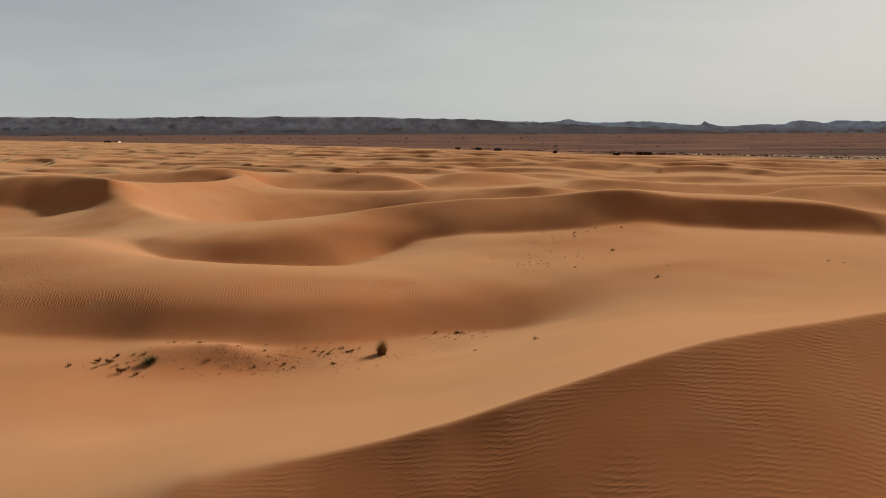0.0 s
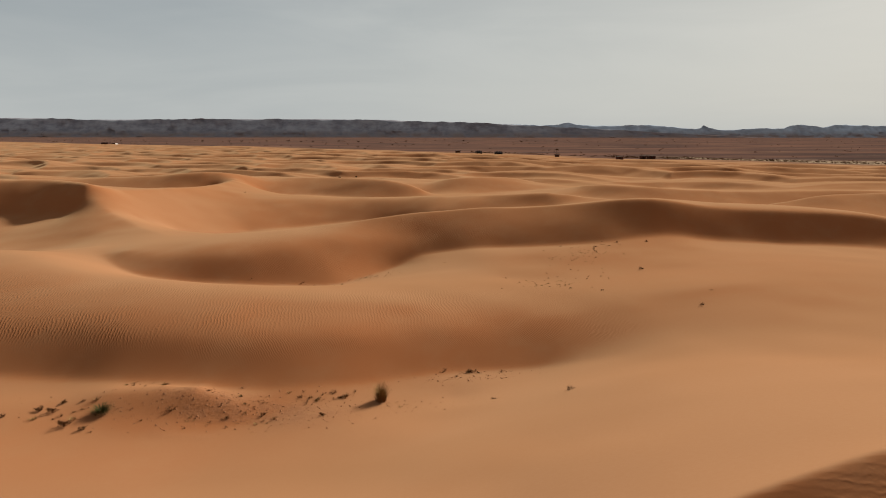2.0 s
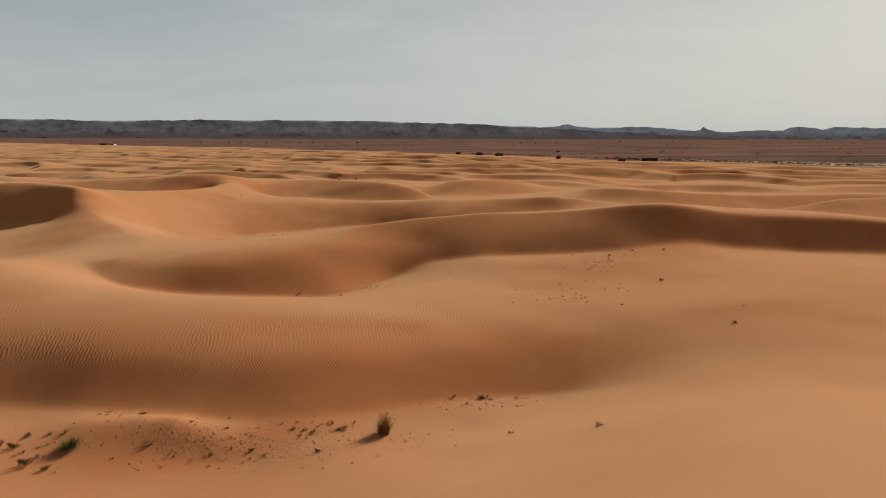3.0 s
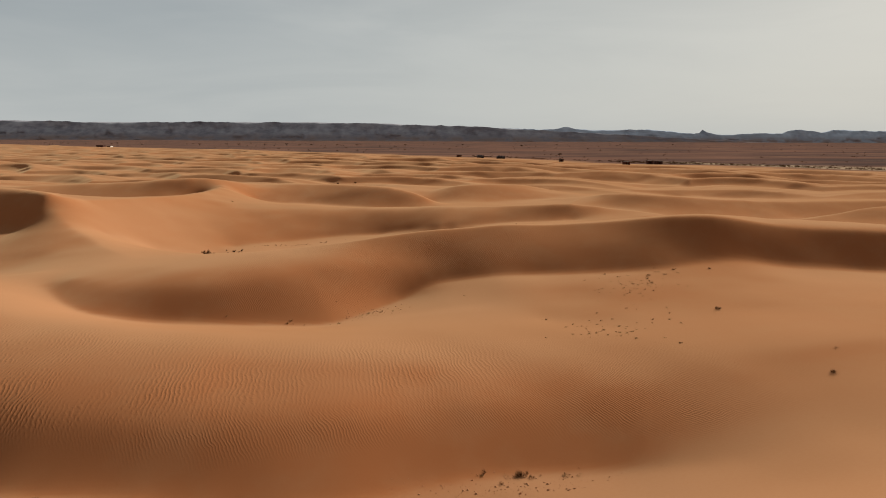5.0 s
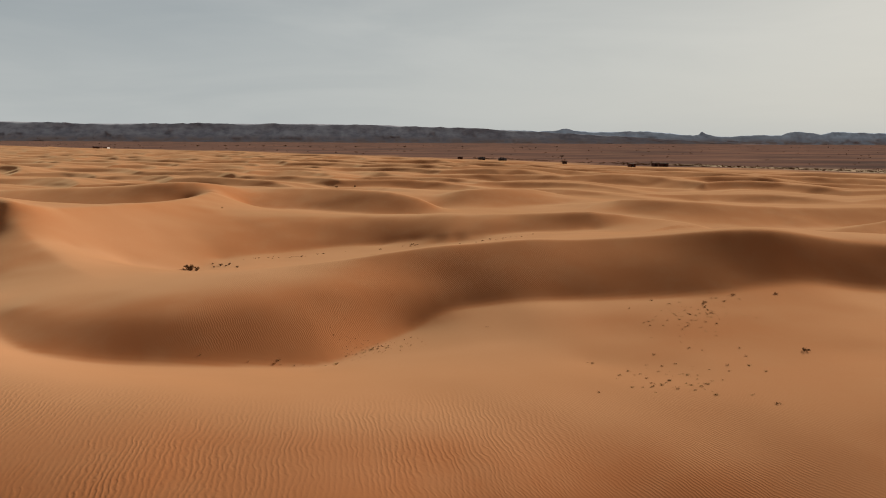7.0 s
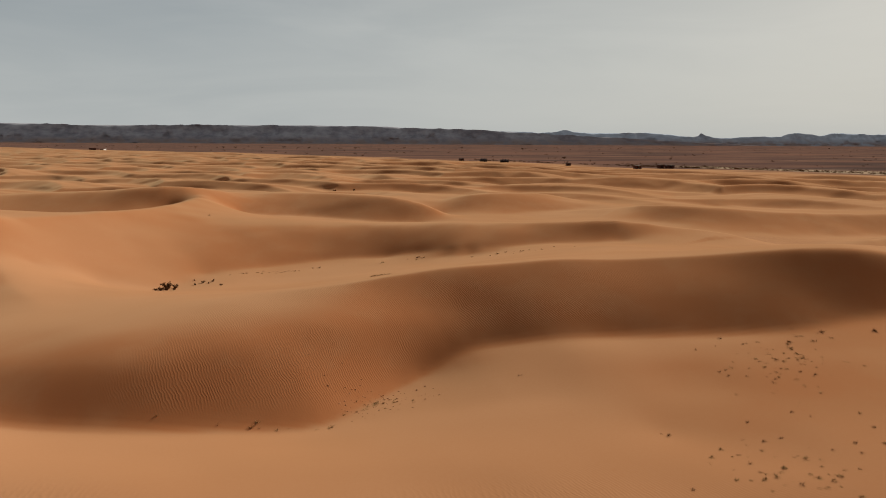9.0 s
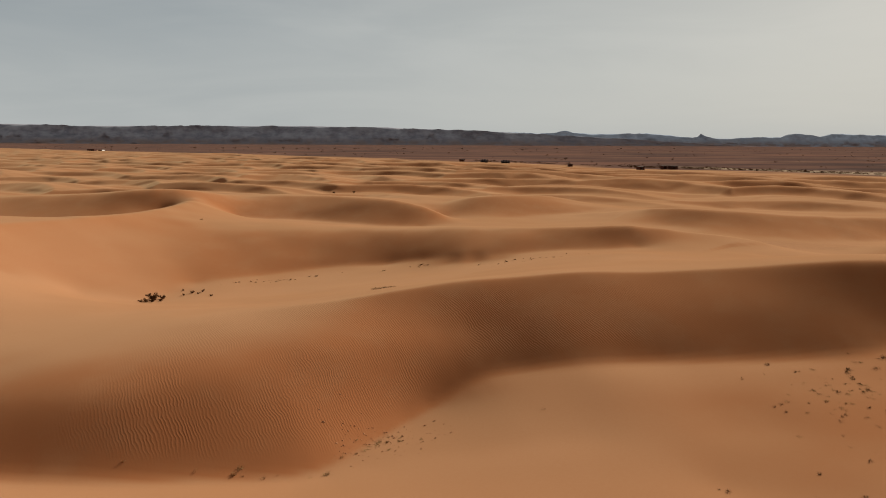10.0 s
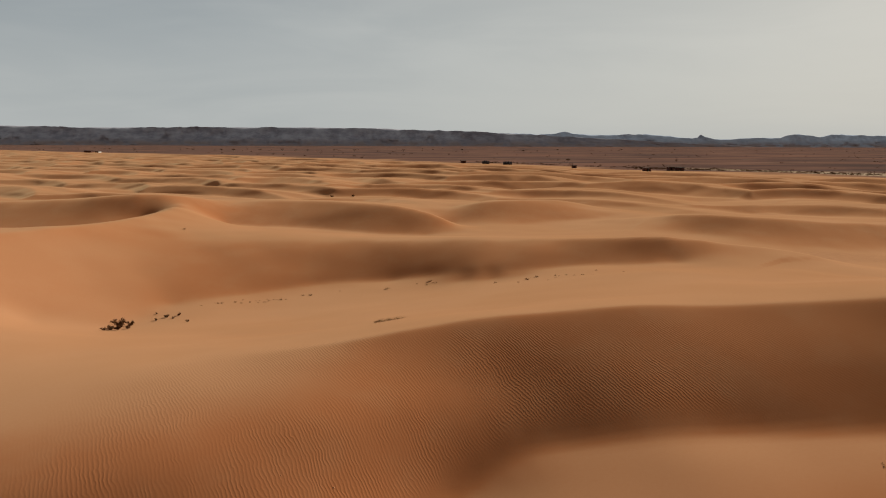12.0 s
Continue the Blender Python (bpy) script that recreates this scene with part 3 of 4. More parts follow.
def blades(rng, count, spread, height, lean, width, droop=0.35, segments=4, drift=(0.0, 0.0)):
    """Bent, tapered grass blades out of one root."""
    verts, faces = [], []
    for _ in range(count):
        a, r = rng.uniform(0, 2 * math.pi), spread * math.sqrt(rng.random())
        root = Vector((r * math.cos(a), r * math.sin(a), 0))
        b = a + rng.uniform(-0.7, 0.7)
        tall, out = height * rng.uniform(0.55, 1.0), lean * rng.uniform(0.2, 1.0)
        way = Vector((math.cos(b) + drift[0], math.sin(b) + drift[1], 0))
        side = Vector((-way.y, way.x, 0)).normalized() * width * rng.uniform(0.6, 1.2)
        k = len(verts)
        for i in range(segments + 1):
            s = i / segments
            p = root + way * (out * s**1.6) + Vector((0, 0, tall * (s - droop * s * s * min(1.0, out / tall))))
            taper = 1 - 0.9 * s
            verts += [p - side * taper, p + side * taper]
        faces += [(k + 2 * i, k + 2 * i + 1, k + 2 * i + 3, k + 2 * i + 2) for i in range(segments)]
    return verts, faces


def tube(verts, faces, points, radii, sides=4):
    """Adds a tapered tube through the points."""
    k = len(verts)
    for i, (p, r) in enumerate(zip(points, radii)):
        ahead = (points[min(i + 1, len(points) - 1)] - points[max(i - 1, 0)]).normalized()
        u = ahead.orthogonal().normalized()
        v = ahead.cross(u)
        verts += [p + u * (r * math.cos(2 * math.pi * j / sides)) + v * (r * math.sin(2 * math.pi * j / sides)) for j in range(sides)]
    for i in range(len(points) - 1):
        for j in range(sides):
            a, b = k + i * sides + j, k + i * sides + (j + 1) % sides
            faces.append((a, b, b + sides, a + sides))


def branches(rng, count, height, spread, thick, forks=2, sides=4):
    """Crooked branches from one root, and their tips."""
    verts, faces, tips = [], [], []

    def grow(p, way, length, r, level):
        pts, rad = [p], [r]
        for i in range(3):
            way = (way + Vector((rng.uniform(-0.35, 0.35), rng.uniform(-0.35, 0.35), rng.uniform(-0.1, 0.25)))).normalized()
            p = p + way * length / 3
            pts.append(p)
            rad.append(r * (1 - 0.22 * (i + 1)))
        tube(verts, faces, pts, rad, sides)
        tips.extend(pts[2:])
        if level:
            for _ in range(3):
                grow(pts[rng.choice((1, 2, 3))], (way + Vector((rng.uniform(-1, 1), rng.uniform(-1, 1), rng.uniform(-0.2, 0.6)))).normalized(), length * 0.62, r * 0.5, level - 1)

    for i in range(count):
        a = 2 * math.pi * (i + rng.random()) / count
        grow(Vector((0.03 * math.cos(a), 0.03 * math.sin(a), 0)), Vector((spread * math.cos(a), spread * math.sin(a), 1)).normalized(), height * rng.uniform(0.45, 0.7), thick, forks)
    return verts, faces, tips


def leaves(rng, tips, per_tip, reach, size):
    """Small folded leaves scattered round the tips of branches."""
    verts, faces = [], []
    for t in tips:
        for _ in range(per_tip):
            p = t + Vector((rng.gauss(0, reach), rng.gauss(0, reach), rng.gauss(0, reach * 0.7)))
            u = Vector((rng.gauss(0, 1), rng.gauss(0, 1), rng.gauss(0, 1))).normalized()
            v = u.orthogonal().normalized()
            s = size * rng.uniform(0.6, 1.4)
            k = len(verts)
            verts += [p - u * s, p + v * s * 0.45 + u.cross(v) * s * 0.15, p + u * s, p - v * s * 0.45 + u.cross(v) * s * 0.15]
            faces += [(k, k + 1, k + 2), (k, k + 2, k + 3)]
    return verts, faces


def tussock(x, y, seed, height, spread, green, label, group=""):
    rng = random.Random(seed)
    ob = base("grass_tussock", x, y, label, "grass", group)
    mat = GREEN if green else STRAW
    part("upright_blades", mesh_of("upright_blades", *blades(rng, 320, spread * 0.5, height, spread * 1.5, 0.009), mat), ob)
    part("thatch", mesh_of("thatch", *blades(rng, 260, spread * 0.8, height * 0.62, spread * 1.1, 0.011, 0.6), THATCH), ob, "dark matted dead stems")
    part("root_sand", mound(rng, spread * 1.5, spread * 0.35), ob, "small heap of orange sand")
    return ob


def mound(rng, radius, height):
    """A low uneven heap of sand with a soft rim."""
    verts, faces, rings, sides = [Vector((0, 0, height))], [], 5, 16
    wob = [rng.uniform(0.8, 1.2) for _ in range(sides)]
    for i in range(1, rings + 1):
        s = i / rings
        z = height * (1 - s * s * (3 - 2 * s)) - 0.15 * s
        for j in range(sides):
            a = 2 * math.pi * j / sides
            verts.append(Vector((radius * s * wob[j] * math.cos(a), radius * s * wob[j] * math.sin(a), z)))
    faces += [(0, 1 + j, 1 + (j + 1) % sides) for j in range(sides)]
    for i in range(rings - 1):
        for j in range(sides):
            a, b = 1 + i * sides + j, 1 + i * sides + (j + 1) % sides
            faces.append((a, a + sides, b + sides, b))
    return mesh_of("root_sand", verts, faces, GROUND, flat=False)


def shrub(x, y, seed, height, spread, leafy, label, group="", name="desert_shrub"):
    rng = random.Random(seed)
    ob = base(name, x, y, label, "shrub", group)
    v, f, tips = branches(rng, 9, height, spread, height * 0.022, 2)
    part("branches", mesh_of("branches", v, f, TWIG), ob)
    part("foliage", mesh_of("foliage", *leaves(rng, tips, leafy, height * 0.07, height * 0.045), LEAF if leafy > 3 else TWIG), ob, "dusty dark leaves")
    return ob


# ---- plants by the foot of the rippled dune ----
tussock(-3.2, 29.75, 11, 0.95, 0.30, False, "tall dry grass tussock on the sand at a dune's foot")
tussock(-14.65, 28.45, 12, 0.5, 0.34, True, "grey-green grass tussock on a low crusted mound")

DARK = "low dark twiggy shrub half buried in sand"
first_shrub = shrub(-15.6, 27.4, 21, 0.30, 0.9, 5, DARK, "dark shrubs on the flat")
SHRUB_SPOTS = [(-16.7, 28.45, 0.95), (-14.75, 27.25, 0.7), (-16.7, 29.3, 0.65), (-17.3, 28.6, 0.8), (-15.9, 29.35, 0.45), (-18.4, 28.0, 0.6), (-5.5, 28.3, 0.55), (-8.0, 28.6, 0.55)]
for i, (x, y, s) in enumerate(SHRUB_SPOTS):
    z = float(land(np.array([x]), np.array([y]))[0])
    ob = copy_thing(first_shrub, pose(x, y, z - 0.03, 0, 0, 57 * i))
    ob.scale = (s, s, s * 0.9)

# ---- plants in the hollow behind the long dune ----
valley_shrub = shrub(-25.4, 74.1, 31, 0.55, 0.75, 9, "dark rounded shrub in the hollow between dunes", "dark shrubs in the hollow")
HOLLOW_SPOTS = [(-24.97, 74.66, 0.59), (-25.46, 73.14, 0.51), (-25.09, 73.3, 0.59), (-24.66, 73.7, 0.51), (-25.71, 73.54, 0.51), (-25.77, 72.9, 0.38), (-23.9, 75.9, 0.34), (-23.5, 76.6, 0.42), (-22.8, 76.9, 0.38), (-22.9, 76.2, 0.26), (-21.4, 74.9, 0.3), (-24.53, 77.38, 0.26)]
for i, (x, y, s) in enumerate(HOLLOW_SPOTS):
    z = float(land(np.array([x]), np.array([y]))[0])
    ob = copy_thing(valley_shrub, pose(x, y, z - 0.03, 0, 0, 71 * i))
    ob.scale = (s, s, s * 0.95)
shrub(12.9, 45.2, 33, 0.19, 1.3, 6, "small dark cushion shrub alone on open sand")
far_pair = shrub(-25.4, 153.7, 34, 0.4, 1.0, 8, "rounded dark shrub at a far dune's foot", "shrubs at a far dune")
copy_thing(far_pair, pose(-21.4, 153.8, float(land(np.array([-21.4]), np.array([153.8]))[0]) - 0.05, 0, 0, 100))


def fallen_grass(x, y, turn):
    """A flattened drift of dead grass along a crest."""
    rng = random.Random(41)
    ob = base("flattened_grass", x, y, "flattened drift of dead grass on a dune crest", "grass", turn=turn)
    v, f = [], []
    for i in range(6):
        a, b = blades(rng, 70, 0.15, 0.16, 0.34, 0.007, 0.7, drift=(0.6, 0.2))
        k = len(v)
        off = Vector((-0.65 + 0.24 * i, rng.uniform(-0.08, 0.08), 0))
        v += [p + off for p in a]
        f += [tuple(q + k for q in face) for face in b]
    part("dead_stems", mesh_of("dead_stems", v, f, THATCH), ob)


fallen_grass(-7.4, 64.6, 28)


# ---- scattered dry tufts ----
def tuft_meshes():
    """Eight little dead tufts and twigs."""
    out = []
    for k in range(8):
        rng = random.Random(60 + k)
        v, f = blades(rng, 26 + 5 * k, 0.08, 0.13 + 0.012 * k, 0.15, 0.006, 0.5, 3, (0.4 * math.cos(k), 0.4 * math.sin(k)))
        b, g, _ = branches(rng, 4, 0.17, 1.8, 0.006, 1, 3)
        n = len(v)
        out.append(mesh_of("dry_tuft", v + b, f + [tuple(i + n for i in q) for q in g], (THATCH, TWIG, STRAW)[k % 3]))
    return out


TUFTS = tuft_meshes()
tuft_rng = random.Random(77)


def tuft(x, y, size, label, group):
    z = float(land(np.array([x]), np.array([y]))[0])
    ob = new("dry_tuft", tuft_rng.choice(TUFTS))
    ob.matrix_basis = pose(x, y, z - 0.015, tuft_rng.uniform(-12, 12), tuft_rng.uniform(-12, 12), tuft_rng.uniform(0, 360)) @ Matrix.Diagonal((size * tuft_rng.uniform(0.8, 1.4), size * tuft_rng.uniform(0.8, 1.2), size * tuft_rng.uniform(0.6, 1.0), 1))
    tagged(ob, label, "grass", group)


def strew(count, x, y, wide, deep, low, high, label, group, turn=0.0):
    """Tufts strewn in an oval patch, thicker in its middle."""
    c, s = math.cos(radians(turn)), math.sin(radians(turn))
    for _ in range(count):
        u, v = tuft_rng.gauss(0, 0.42) * wide, tuft_rng.gauss(0, 0.42) * deep
        tuft(x + u * c - v * s, y + u * s + v * c, low + (high - low) * tuft_rng.random() ** 2.2, label, group)


strew(34, -5.6, 29.9, 1.7, 0.9, 0.4, 1.2, "small dead tuft in crusted sand", "tufts in crusted sand")
strew(22, -9.0, 29.4, 2.6, 1.3, 0.35, 0.9, "small dead tuft in crusted sand", "tufts in crusted sand")
strew(16, -9.3, 28.0, 3.2, 0.6, 0.45, 1.0, "small dead tuft in crusted sand", "tufts in crusted sand")
strew(12, -15.6, 28.0, 2.6, 1.6, 0.6, 1.3, "small dead tuft beside dark shrubs", "tufts beside dark shrubs")
strew(8, -13.8, 31.0, 1.6, 0.5, 0.7, 1.3, "small dead tuft at a dune's foot", "tufts at a dune's foot")
strew(22, 0.9, 32.6, 2.6, 0.35, 0.4, 1.0, "small dead tuft at a dune's foot", "tufts at a dune's foot", 4)
strew(6, -2.6, 29.3, 0.9, 0.6, 0.4, 0.9, "small dead tuft at a dune's foot", "tufts at a dune's foot")
UPPER_PATCH = [(9.0, 53.3, 1.2), (9.7, 52.4, 1.1), (10.3, 52.5, 1.2), (11.6, 52.3, 1.6), (12.2, 52.9, 1.1), (12.4, 52.8, 1.0), (12.6, 52.2, 1.7), (13.5, 53.1, 1.6), (13.2, 53.0, 1.0), (13.5, 52.4, 1.1), (15.8, 53.0, 1.4), (12.4, 53.6, 0.9), (11.4, 52.1, 1.1), (11.3, 51.7, 1.3), (7.4, 52.1, 0.7), (8.4, 52.4, 0.6), (9.6, 52.4, 0.7), (10.3, 51.7, 0.7), (11.2, 51.1, 0.9)]
MIDDLE_PATCH = [(9.4, 50.6, 1.0), (10.1, 50.6, 1.1), (10.3, 50.4, 1.0), (11.2, 50.6, 0.9), (7.5, 50.0, 0.9), (7.8, 50.1, 0.7), (7.7, 49.6, 0.7), (8.3, 49.4, 0.8), (9.0, 49.2, 1.0), (9.4, 49.1, 0.9), (9.0, 48.7, 1.3), (9.9, 48.8, 1.0), (10.4, 49.4, 0.8), (10.8, 49.1, 0.8), (8.7, 50.0, 0.7), (-0.4, 51.0, 1.1), (3.8, 45.5, 1.1), (3.6, 45.6, 0.7), (10.2, 47.7, 1.0)]
LOWER_PATCH = [(6.0, 45.0, 1.0), (6.6, 44.8, 1.0), (7.2, 44.9, 0.8), (5.5, 43.5, 1.2), (6.3, 43.1, 1.1), (7.2, 43.5, 1.2), (6.8, 42.4, 1.2), (8.2, 43.9, 0.8), (9.1, 44.2, 1.0), (8.9, 43.6, 0.9), (4.3, 43.5, 0.7), (5.4, 44.0, 0.7), (5.5, 42.9, 0.9), (7.4, 42.5, 1.0), (6.2, 42.1, 1.2), (6.8, 41.9, 1.2), (7.5, 42.4, 0.9), (3.2, 42.1, 0.8), (10.3, 45.1, 0.9)]
for x, y, s in UPPER_PATCH + MIDDLE_PATCH + LOWER_PATCH:
    tuft(x, y, 0.6 * s, "larger dead tuft on open sand" if s > 1.05 else "small dead tuft on open sand", "larger tufts on open sand" if s > 1.05 else "tufts on open sand")
TINY = [(10.6, 50.7, 3.2, 2.1)] * 60 + [(6.4, 43.0, 3.0, 2.0)] * 45 + [(-6.2, 50.4, 1.6, 0.6)] * 20


def tiny_tufts():
    """Scraps of dead grass too small to tell apart, strewn over the open sand."""
    rng = random.Random(78)
    pts = np.array([(x + 0.42 * wide * rng.gauss(0, 1), y + 0.42 * deep * rng.gauss(0, 1)) for x, y, wide, deep in TINY])
    verts, faces = [], []
    for (x, y), z in zip(pts, land(pts[:, 0], pts[:, 1])):
        size = 0.25 + 0.3 * rng.random() ** 2
        m = pose(x, y, z - 0.01, 0, 0, rng.uniform(0, 360)) @ Matrix.Diagonal((size * 1.3, size * 1.3, size * 0.8, 1))
        me = rng.choice(TUFTS)
        k = len(verts)
        verts += [m @ v.co for v in me.vertices]
        faces += [tuple(i + k for i in p.vertices) for p in me.polygons]
    tagged(new("tiny_tufts", mesh_of("tiny_tufts", verts, faces, STRAW)), "scraps of dead grass strewn over open sand", "grass", kind="stuff")


tiny_tufts()
strew(14, 9.5, 46.5, 5.0, 3.0, 0.3, 0.7, "small dead tuft on open sand", "tufts on open sand")
strew(26, -6.4, 50.6, 1.8, 0.6, 0.3, 0.75, "small dead tuft along the long dune's foot", "tufts along the long dune's foot", 40)
strew(10, -10.6, 48.3, 2.4, 0.3, 0.35, 0.8, "small dead tuft along the long dune's foot", "tufts along the long dune's foot")
strew(22, -17.5, 81.2, 6.5, 0.8, 0.5, 1.2, "dead tuft in the hollow between dunes", "tufts in the hollow", 18)
strew(16, 4.2, 78.8, 5.0, 1.8, 0.6, 1.4, "dead tuft in the hollow between dunes", "tufts in the hollow", -20)
strew(7, -6.5, 83.0, 3.5, 0.8, 0.8, 1.6, "dead tuft in the hollow between dunes", "tufts in the hollow")
for x, y, s in ((-7.9, 48.3, 0.8), (14.4, 37.7, 0.7), (13.1, 35.8, 0.9), (9.0, 40.2, 0.8), (24.8, 38.0, 0.8), (25.5, 37.5, 0.6), (1.6, 28.6, 1.0), (4.3, 26.7, 1.3), (-11.8, 28.6, 1.4), (-30, 96, 1.6)):
    tuft(x, y, s, "single dead tuft on bare sand", "single tufts on bare sand")


# ---- crumbs of crust round the scrub ----
def crumbs():
    rng = random.Random(91)
    pts = np.array([(rng.gauss(-9.2, 3.9), rng.gauss(28.9, 0.85)) for _ in range(820)] + [(rng.gauss(0.8, 1.8), rng.gauss(32.0, 0.3)) for _ in range(150)] + [(rng.gauss(-6.2, 1.3), rng.gauss(50.4, 0.8)) for _ in range(160)])
    zs = land(pts[:, 0], pts[:, 1])
    verts, faces = [], []
    for (x, y), z in zip(pts, zs):
        r = 0.012 + 0.035 * rng.random() ** 3
        k = len(verts)
        c = Vector((x, y, z))
        for j in range(5):
            a = 2 * math.pi * j / 5 + rng.random()
            verts.append(c + Vector((1.5 * r * math.cos(a), r * math.sin(a), -0.004)))
        verts.append(c + Vector((rng.uniform(-0.3, 0.3) * r, rng.uniform(-0.3, 0.3) * r, r * rng.uniform(0.5, 1.0))))
        faces += [(k + j, k + (j + 1) % 5, k + 5) for j in range(5)]
    ob = new("sand_crumbs", mesh_of("sand_crumbs", verts, faces, CLOD))
    tagged(ob, "crumbs of crusted reddish sand round scrub and dune feet", "crumbs", kind="stuff")


crumbs()


# ---- huts, tents and trees at the edge of the plain ----
def box(lo, hi, bevel=0.02):
    bm = bmesh.new()
    bmesh.ops.create_cube(bm, size=1.0)
    for v in bm.verts:
        v.co = Vector([lo[i] + (hi[i] - lo[i]) * (v.co[i] + 0.5) for i in range(3)])
    if bevel:
        bmesh.ops.bevel(bm, geom=list(bm.edges), offset=bevel, segments=1, affect="EDGES")
    return bm


def solid(name, bm, mat, parent, label=""):
    me = bpy.data.meshes.new(name)
    bm.to_mesh(me)
    bm.free()
    me.materials.append(mat)
    return part(name, me, parent, label)


def hut(x, y, wide, deep, high, turn, label, white_side=False, group="huts at the edge of the sand"):
    """A mud hut with a doorway towards the dunes, a flat reed roof and roof poles."""
    ob = base("mud_hut", x, y, label, "hut", group, turn, 0.15)
    a, b, t = wide / 2, deep / 2, 0.25
    door = min(0.9, wide * 0.3)
    solid("front_wall", box((-a, -b, 0), (-door / 2, -b + t, high)), MUD, ob)
    solid("front_wall", box((door / 2, -b, 0), (a, -b + t, high)), MUD, ob)
    solid("lintel", box((-door / 2 + 0.003, -b + 0.003, high * 0.8), (door / 2 - 0.003, -b + t - 0.003, high - 0.003)), BARK, ob)
    solid("back_wall", box((-a, b - t, 0), (a, b, high)), MUD, ob)
    solid("side_wall", box((-a, -b + t, 0), (-a + t, b - t, high)), MUD, ob)
    # white on the right end stands in for sunlight falling on that wall
    solid("side_wall", box((a - t, -b + t, 0), (a, b - t, high)), WHITE_END if white_side else MUD, ob, "white end wall for the sunlit side" if white_side else "")
    if white_side:
        solid("sunlit_panel", box((a, -b + 0.02, 0.05), (a + 0.03, b - 0.02, high - 0.05), 0), WHITE_END, ob, "white panel for the sunlit side")
    solid("roof", box((-a - 0.2, -b - 0.25, high), (a + 0.2, b + 0.2, high + 0.14), 0.04), REED, ob, "flat reed roof")
    for i in range(4):
        px = -a + 0.3 + (wide - 0.6) * i / 3
        v, f = [], []
        tube(v, f, [Vector((px, -b - 0.45, high - 0.07)), Vector((px, b + 0.3, high - 0.07))], [0.05, 0.045], 6)
        part("roof_pole", mesh_of("roof_pole", v, f, BARK), ob)
    return ob


def tent(x, y, wide, deep, high, turn, label, group="tents at the edge of the sand"):
    """A low dark woven tent: sagging cloth over a ridge, poles and guy ropes."""
    ob = base("woven_tent", x, y, label, "tent", group, turn, 0.05)
    a, b, n = wide / 2, deep / 2, 12
    v, f = [], []
    for side in (0.0, 0.03):
        for i in range(n + 1):
            for j in range(n + 1):
                s, q = 2 * i / n - 1, 2 * j / n - 1
                ridge = 1 - 0.62 * abs(q) ** 0.8
                sag = 1 - 0.13 * math.cos(3 * math.pi * s) - 0.08 * s * s
                v.append(Vector((a * s, b * q, high * ridge * sag - side)))
    row = n + 1
    for k in range(2):
        o = k * row * row
        for i in range(n):
            for j in range(n):
                q = (o + i * row + j, o + (i + 1) * row + j, o + (i + 1) * row + j + 1, o + i * row + j + 1)
                f.append(q if k == 0 else q[::-1])
    part("roof_cloth", mesh_of("roof_cloth", v, f, CLOTH, flat=False), ob)
    solid("back_cloth", box((-a, b - 0.05, 0), (a, b, high * 0.42), 0.01), CLOTH, ob)
    solid("side_cloth", box((-a, -b * 0.9, 0), (-a + 0.05, b * 0.9, high * 0.5), 0.01), CLOTH, ob)
    solid("side_cloth", box((a - 0.05, -b * 0.9, 0), (a, b * 0.9, high * 0.5), 0.01), CLOTH, ob)
    for px in (-a * 0.6, 0, a * 0.6):
        for py in (-b, 0):
            v, f = [], []
            tube(v, f, [Vector((px, py, 0)), Vector((px, py, high * (0.36 if py else 0.95)))], [0.035, 0.03], 6)
            part("pole", mesh_of("pole", v, f, BARK), ob)
    for px in (-a, 0, a):
        v, f = [], []
        tube(v, f, [Vector((px, -b, high * 0.36)), Vector((px * 1.1, -b - 1.1, 0.02))], [0.012, 0.012], 3)
        part("guy_rope", mesh_of("guy_rope", v, f, STRAW), ob)
    return ob


hut(83.2, 295.5, 2.7, 2.4, 1.7, 10, "square dark mud hut with one white end wall", True)
hut(100.0, 313.5, 2.4, 2.3, 1.7, 5, "dark mud hut with a flat reed roof beside another")
hut(104.4, 314.2, 3.6, 2.5, 1.6, 5, "long dark mud hut with a flat reed roof")
hut(60.3, 331.0, 2.0, 2.0, 1.3, 0, "small dark mud hut alone behind the last dunes")
tent(22.0, 385.0, 4.0, 3.4, 1.9, 0, "low dark woven tent on the plain's edge")
tent(33.5, 377.0, 4.6, 3.4, 1.8, 0, "long low dark woven tent on the plain's edge")
hut(8.9, 375.0, 2.4, 2.4, 1.9, 15, "tall dark mud hut with one white end wall", True)
hut(-365.0, 676.0, 8.5, 4.0, 2.6, -12, "long dark building with a white end at the plain's edge", False, "far building")
hut(-355.5, 676.0, 4.5, 4.0, 2.6, -12, "small white-ended building beside a long one", True, "far building")


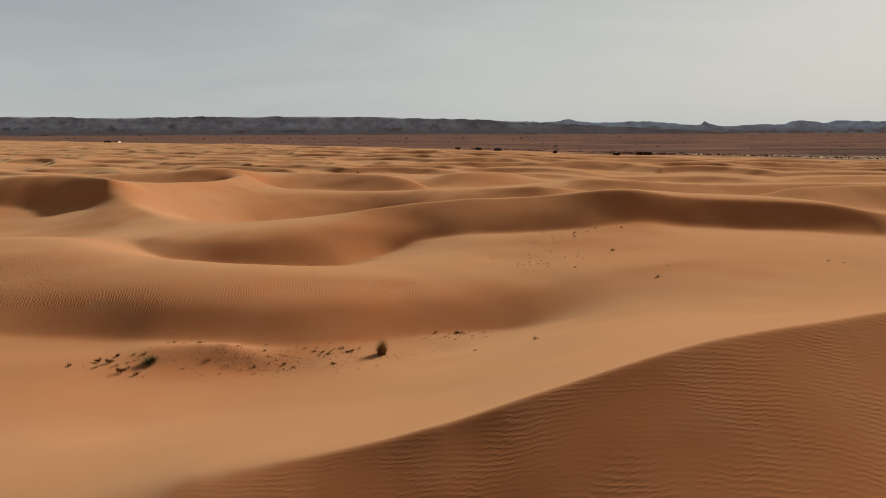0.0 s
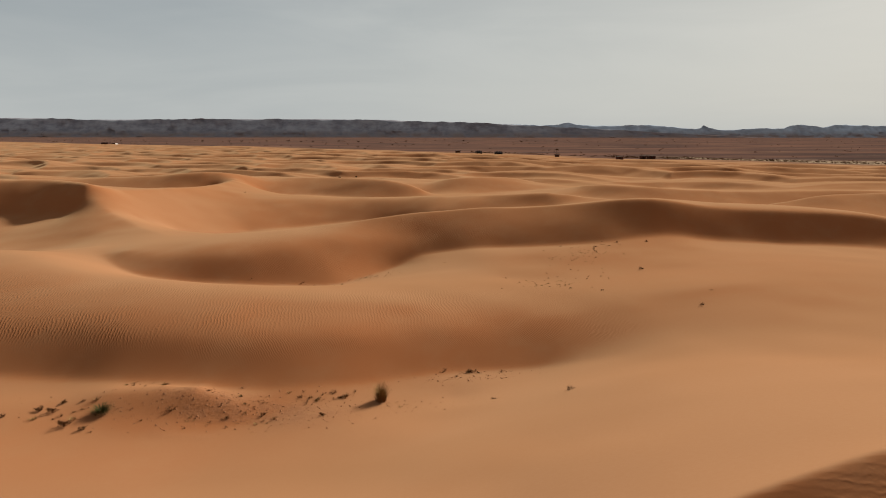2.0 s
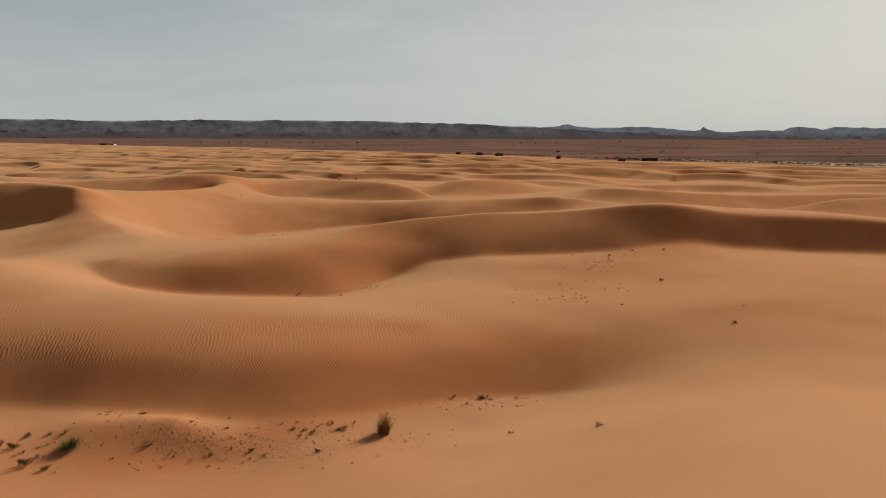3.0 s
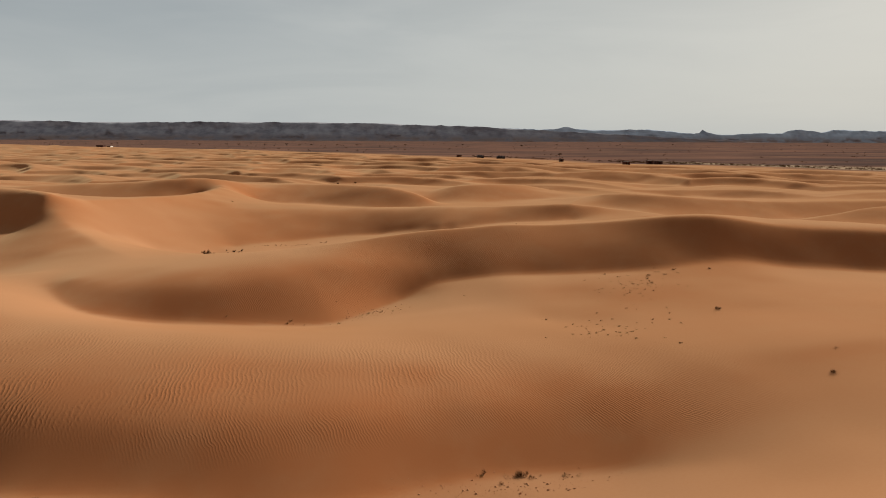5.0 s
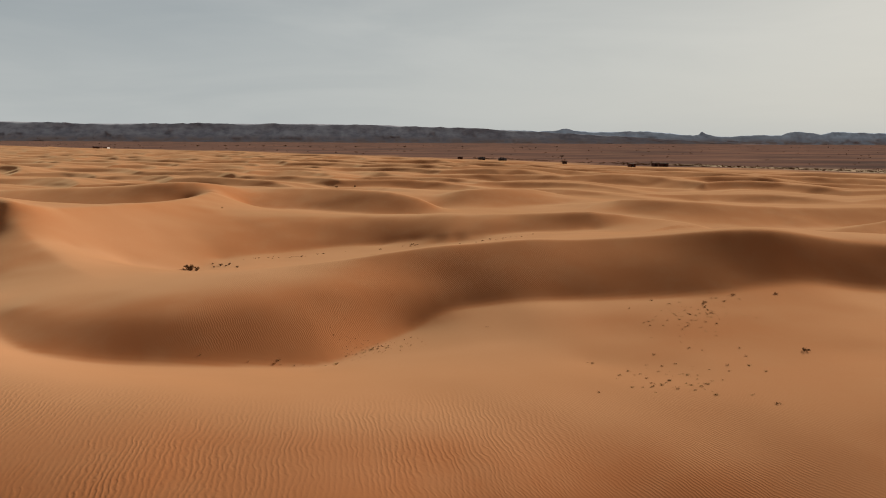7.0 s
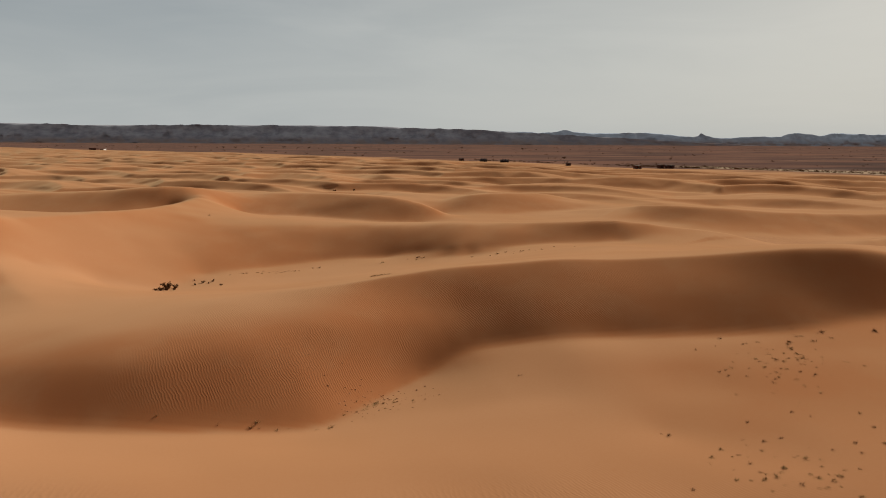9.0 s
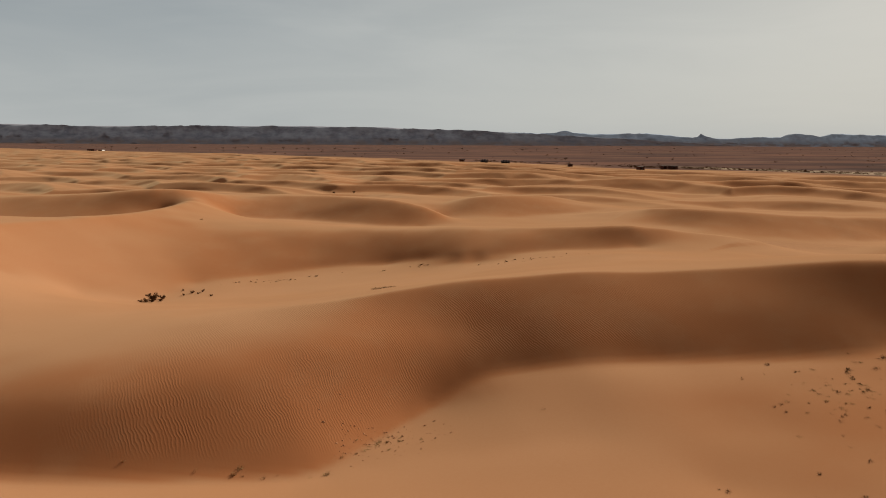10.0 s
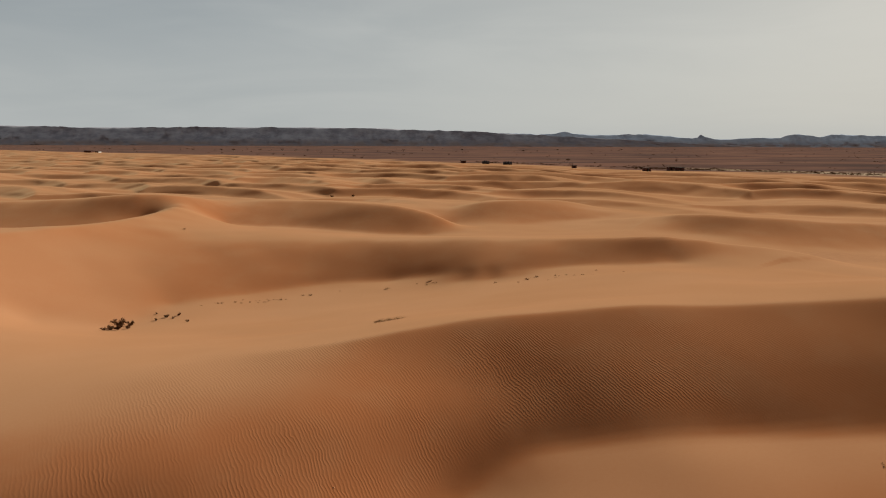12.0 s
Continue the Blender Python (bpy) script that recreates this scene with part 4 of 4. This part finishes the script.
def acacia(x, y, seed, height, label, group):
    """A low desert tree: leaning trunk with limbs and a flat open crown."""
    rng = random.Random(seed)
    ob = base("acacia_tree", x, y, label, "tree", group, 0, 0.1)
    v, f = [], []
    top = Vector((height * 0.08, 0, height * 0.5))
    tube(v, f, [Vector((0, 0, 0)), Vector((height * 0.03, 0.02, height * 0.25)), top], [height * 0.045, height * 0.035, height * 0.028], 7)
    tips = []
    for i in range(9):
        a = 2 * math.pi * i / 9 + rng.uniform(-0.3, 0.3)
        r = height * rng.uniform(0.25, 0.5)
        end = top + Vector((r * math.cos(a), r * math.sin(a), height * rng.uniform(0.2, 0.45)))
        mid = top.lerp(end, 0.5) + Vector((0, 0, height * 0.03))
        tube(v, f, [top, mid, end], [height * 0.02, height * 0.013, height * 0.006], 5)
        tips += [mid.lerp(end, s) for s in (0.3, 0.6, 0.8, 1.0)]
        for _ in range(3):
            twig = end + Vector((rng.gauss(0, 0.12), rng.gauss(0, 0.12), rng.gauss(0, 0.05))) * height
            tube(v, f, [mid.lerp(end, 0.6), twig], [height * 0.006, height * 0.003], 3)
            tips += [twig, end.lerp(twig, 0.5)]
    part("trunk", mesh_of("trunk", v, f, BARK), ob, "leaning grey trunk with limbs")
    part("crown", mesh_of("crown", *leaves(rng, tips, 16, height * 0.06, height * 0.028), LEAF), ob, "flat open crown of small dusty leaves")
    return ob


plain_tree = acacia(79.4, 436.0, 51, 2.6, "single low acacia on the gravel plain", "trees on the gravel plain")
tree_rng = random.Random(52)
TREE_SPOTS = [(-390, 1010), (-352, 1030), (-318, 985), (-282, 1000), (-262, 1060), (-232, 1020), (-205, 985), (-180, 1075), (-455, 1120), (-520, 1090), (-610, 1180), (-130, 960), (-60, 1020), (40, 1180), (120, 940), (150, 1000), (230, 1250), (330, 1180), (380, 1330), (520, 1400), (700, 1500), (880, 1420), (-760, 1400), (-40, 1450)]
for i, (x, y) in enumerate(TREE_SPOTS):
    s = tree_rng.uniform(0.8, 1.5)
    ob = copy_thing(plain_tree, pose(x, y, float(land(np.array([float(x)]), np.array([float(y)]))[0]) - 0.1, 0, 0, tree_rng.uniform(0, 360)))
    ob.scale = (s * 1.2, s * 1.2, s)
    ob["label"] = "far low acacia among others on the plain"


def scrub_belt():
    """Low dark scrub that follows the edge of the gravel plain."""
    rng = random.Random(57)
    pts = []
    while len(pts) < 1100:
        x = rng.uniform(20, 330)
        thin = 0.35 if x < 90 else 1.0
        if rng.random() > thin:
            continue
        y = float(edge_of_sand(np.array([x]))[0]) + 16 + abs(rng.gauss(0, 16))
        pts.append((x, y))
    pts = np.array(pts)
    zs = land(pts[:, 0], pts[:, 1])
    verts, faces = [], []
    for (x, y), z in zip(pts, zs):
        h = rng.uniform(0.25, 0.85)
        spots = [Vector((x + rng.gauss(0, h * 0.7), y + rng.gauss(0, h * 0.7), z + h * rng.uniform(0.1, 0.8))) for _ in range(9)]
        v, f = leaves(rng, spots, 5, h * 0.2, h * 0.24)
        k = len(verts)
        verts += v
        faces += [tuple(i + k for i in q) for q in f]
    ob = new("scrub_belt", mesh_of("scrub_belt", verts, faces, LEAF))
    tagged(ob, "belt of low dark scrub along the plain's edge", "scrub", kind="stuff")


scrub_belt()


def plain_scrub():
    """Single low bushes scattered thinly over the gravel plain."""
    rng = random.Random(58)
    pts = []
    while len(pts) < 190:
        y = 330 + 1300 * rng.random() ** 1.5
        x = rng.uniform(-0.8, 0.8) * y
        if y < float(edge_of_sand(np.array([x]))[0]) + 40:
            continue
        pts.append((x, y))
    pts = np.array(pts)
    zs = land(pts[:, 0], pts[:, 1])
    verts, faces = [], []
    for (x, y), z in zip(pts, zs):
        h = rng.uniform(0.35, 0.9) + 0.0006 * y
        spots = [Vector((x + rng.gauss(0, h * 0.6), y + rng.gauss(0, h * 0.6), z + h * rng.uniform(0.1, 0.8))) for _ in range(8)]
        v, f = leaves(rng, spots, 5, h * 0.2, h * 0.24)
        k = len(verts)
        verts += v
        faces += [tuple(i + k for i in q) for q in f]
    ob = new("plain_scrub", mesh_of("plain_scrub", verts, faces, LEAF))
    tagged(ob, "scattered low dark bushes on the gravel plain", "scrub", kind="stuff")


plain_scrub()
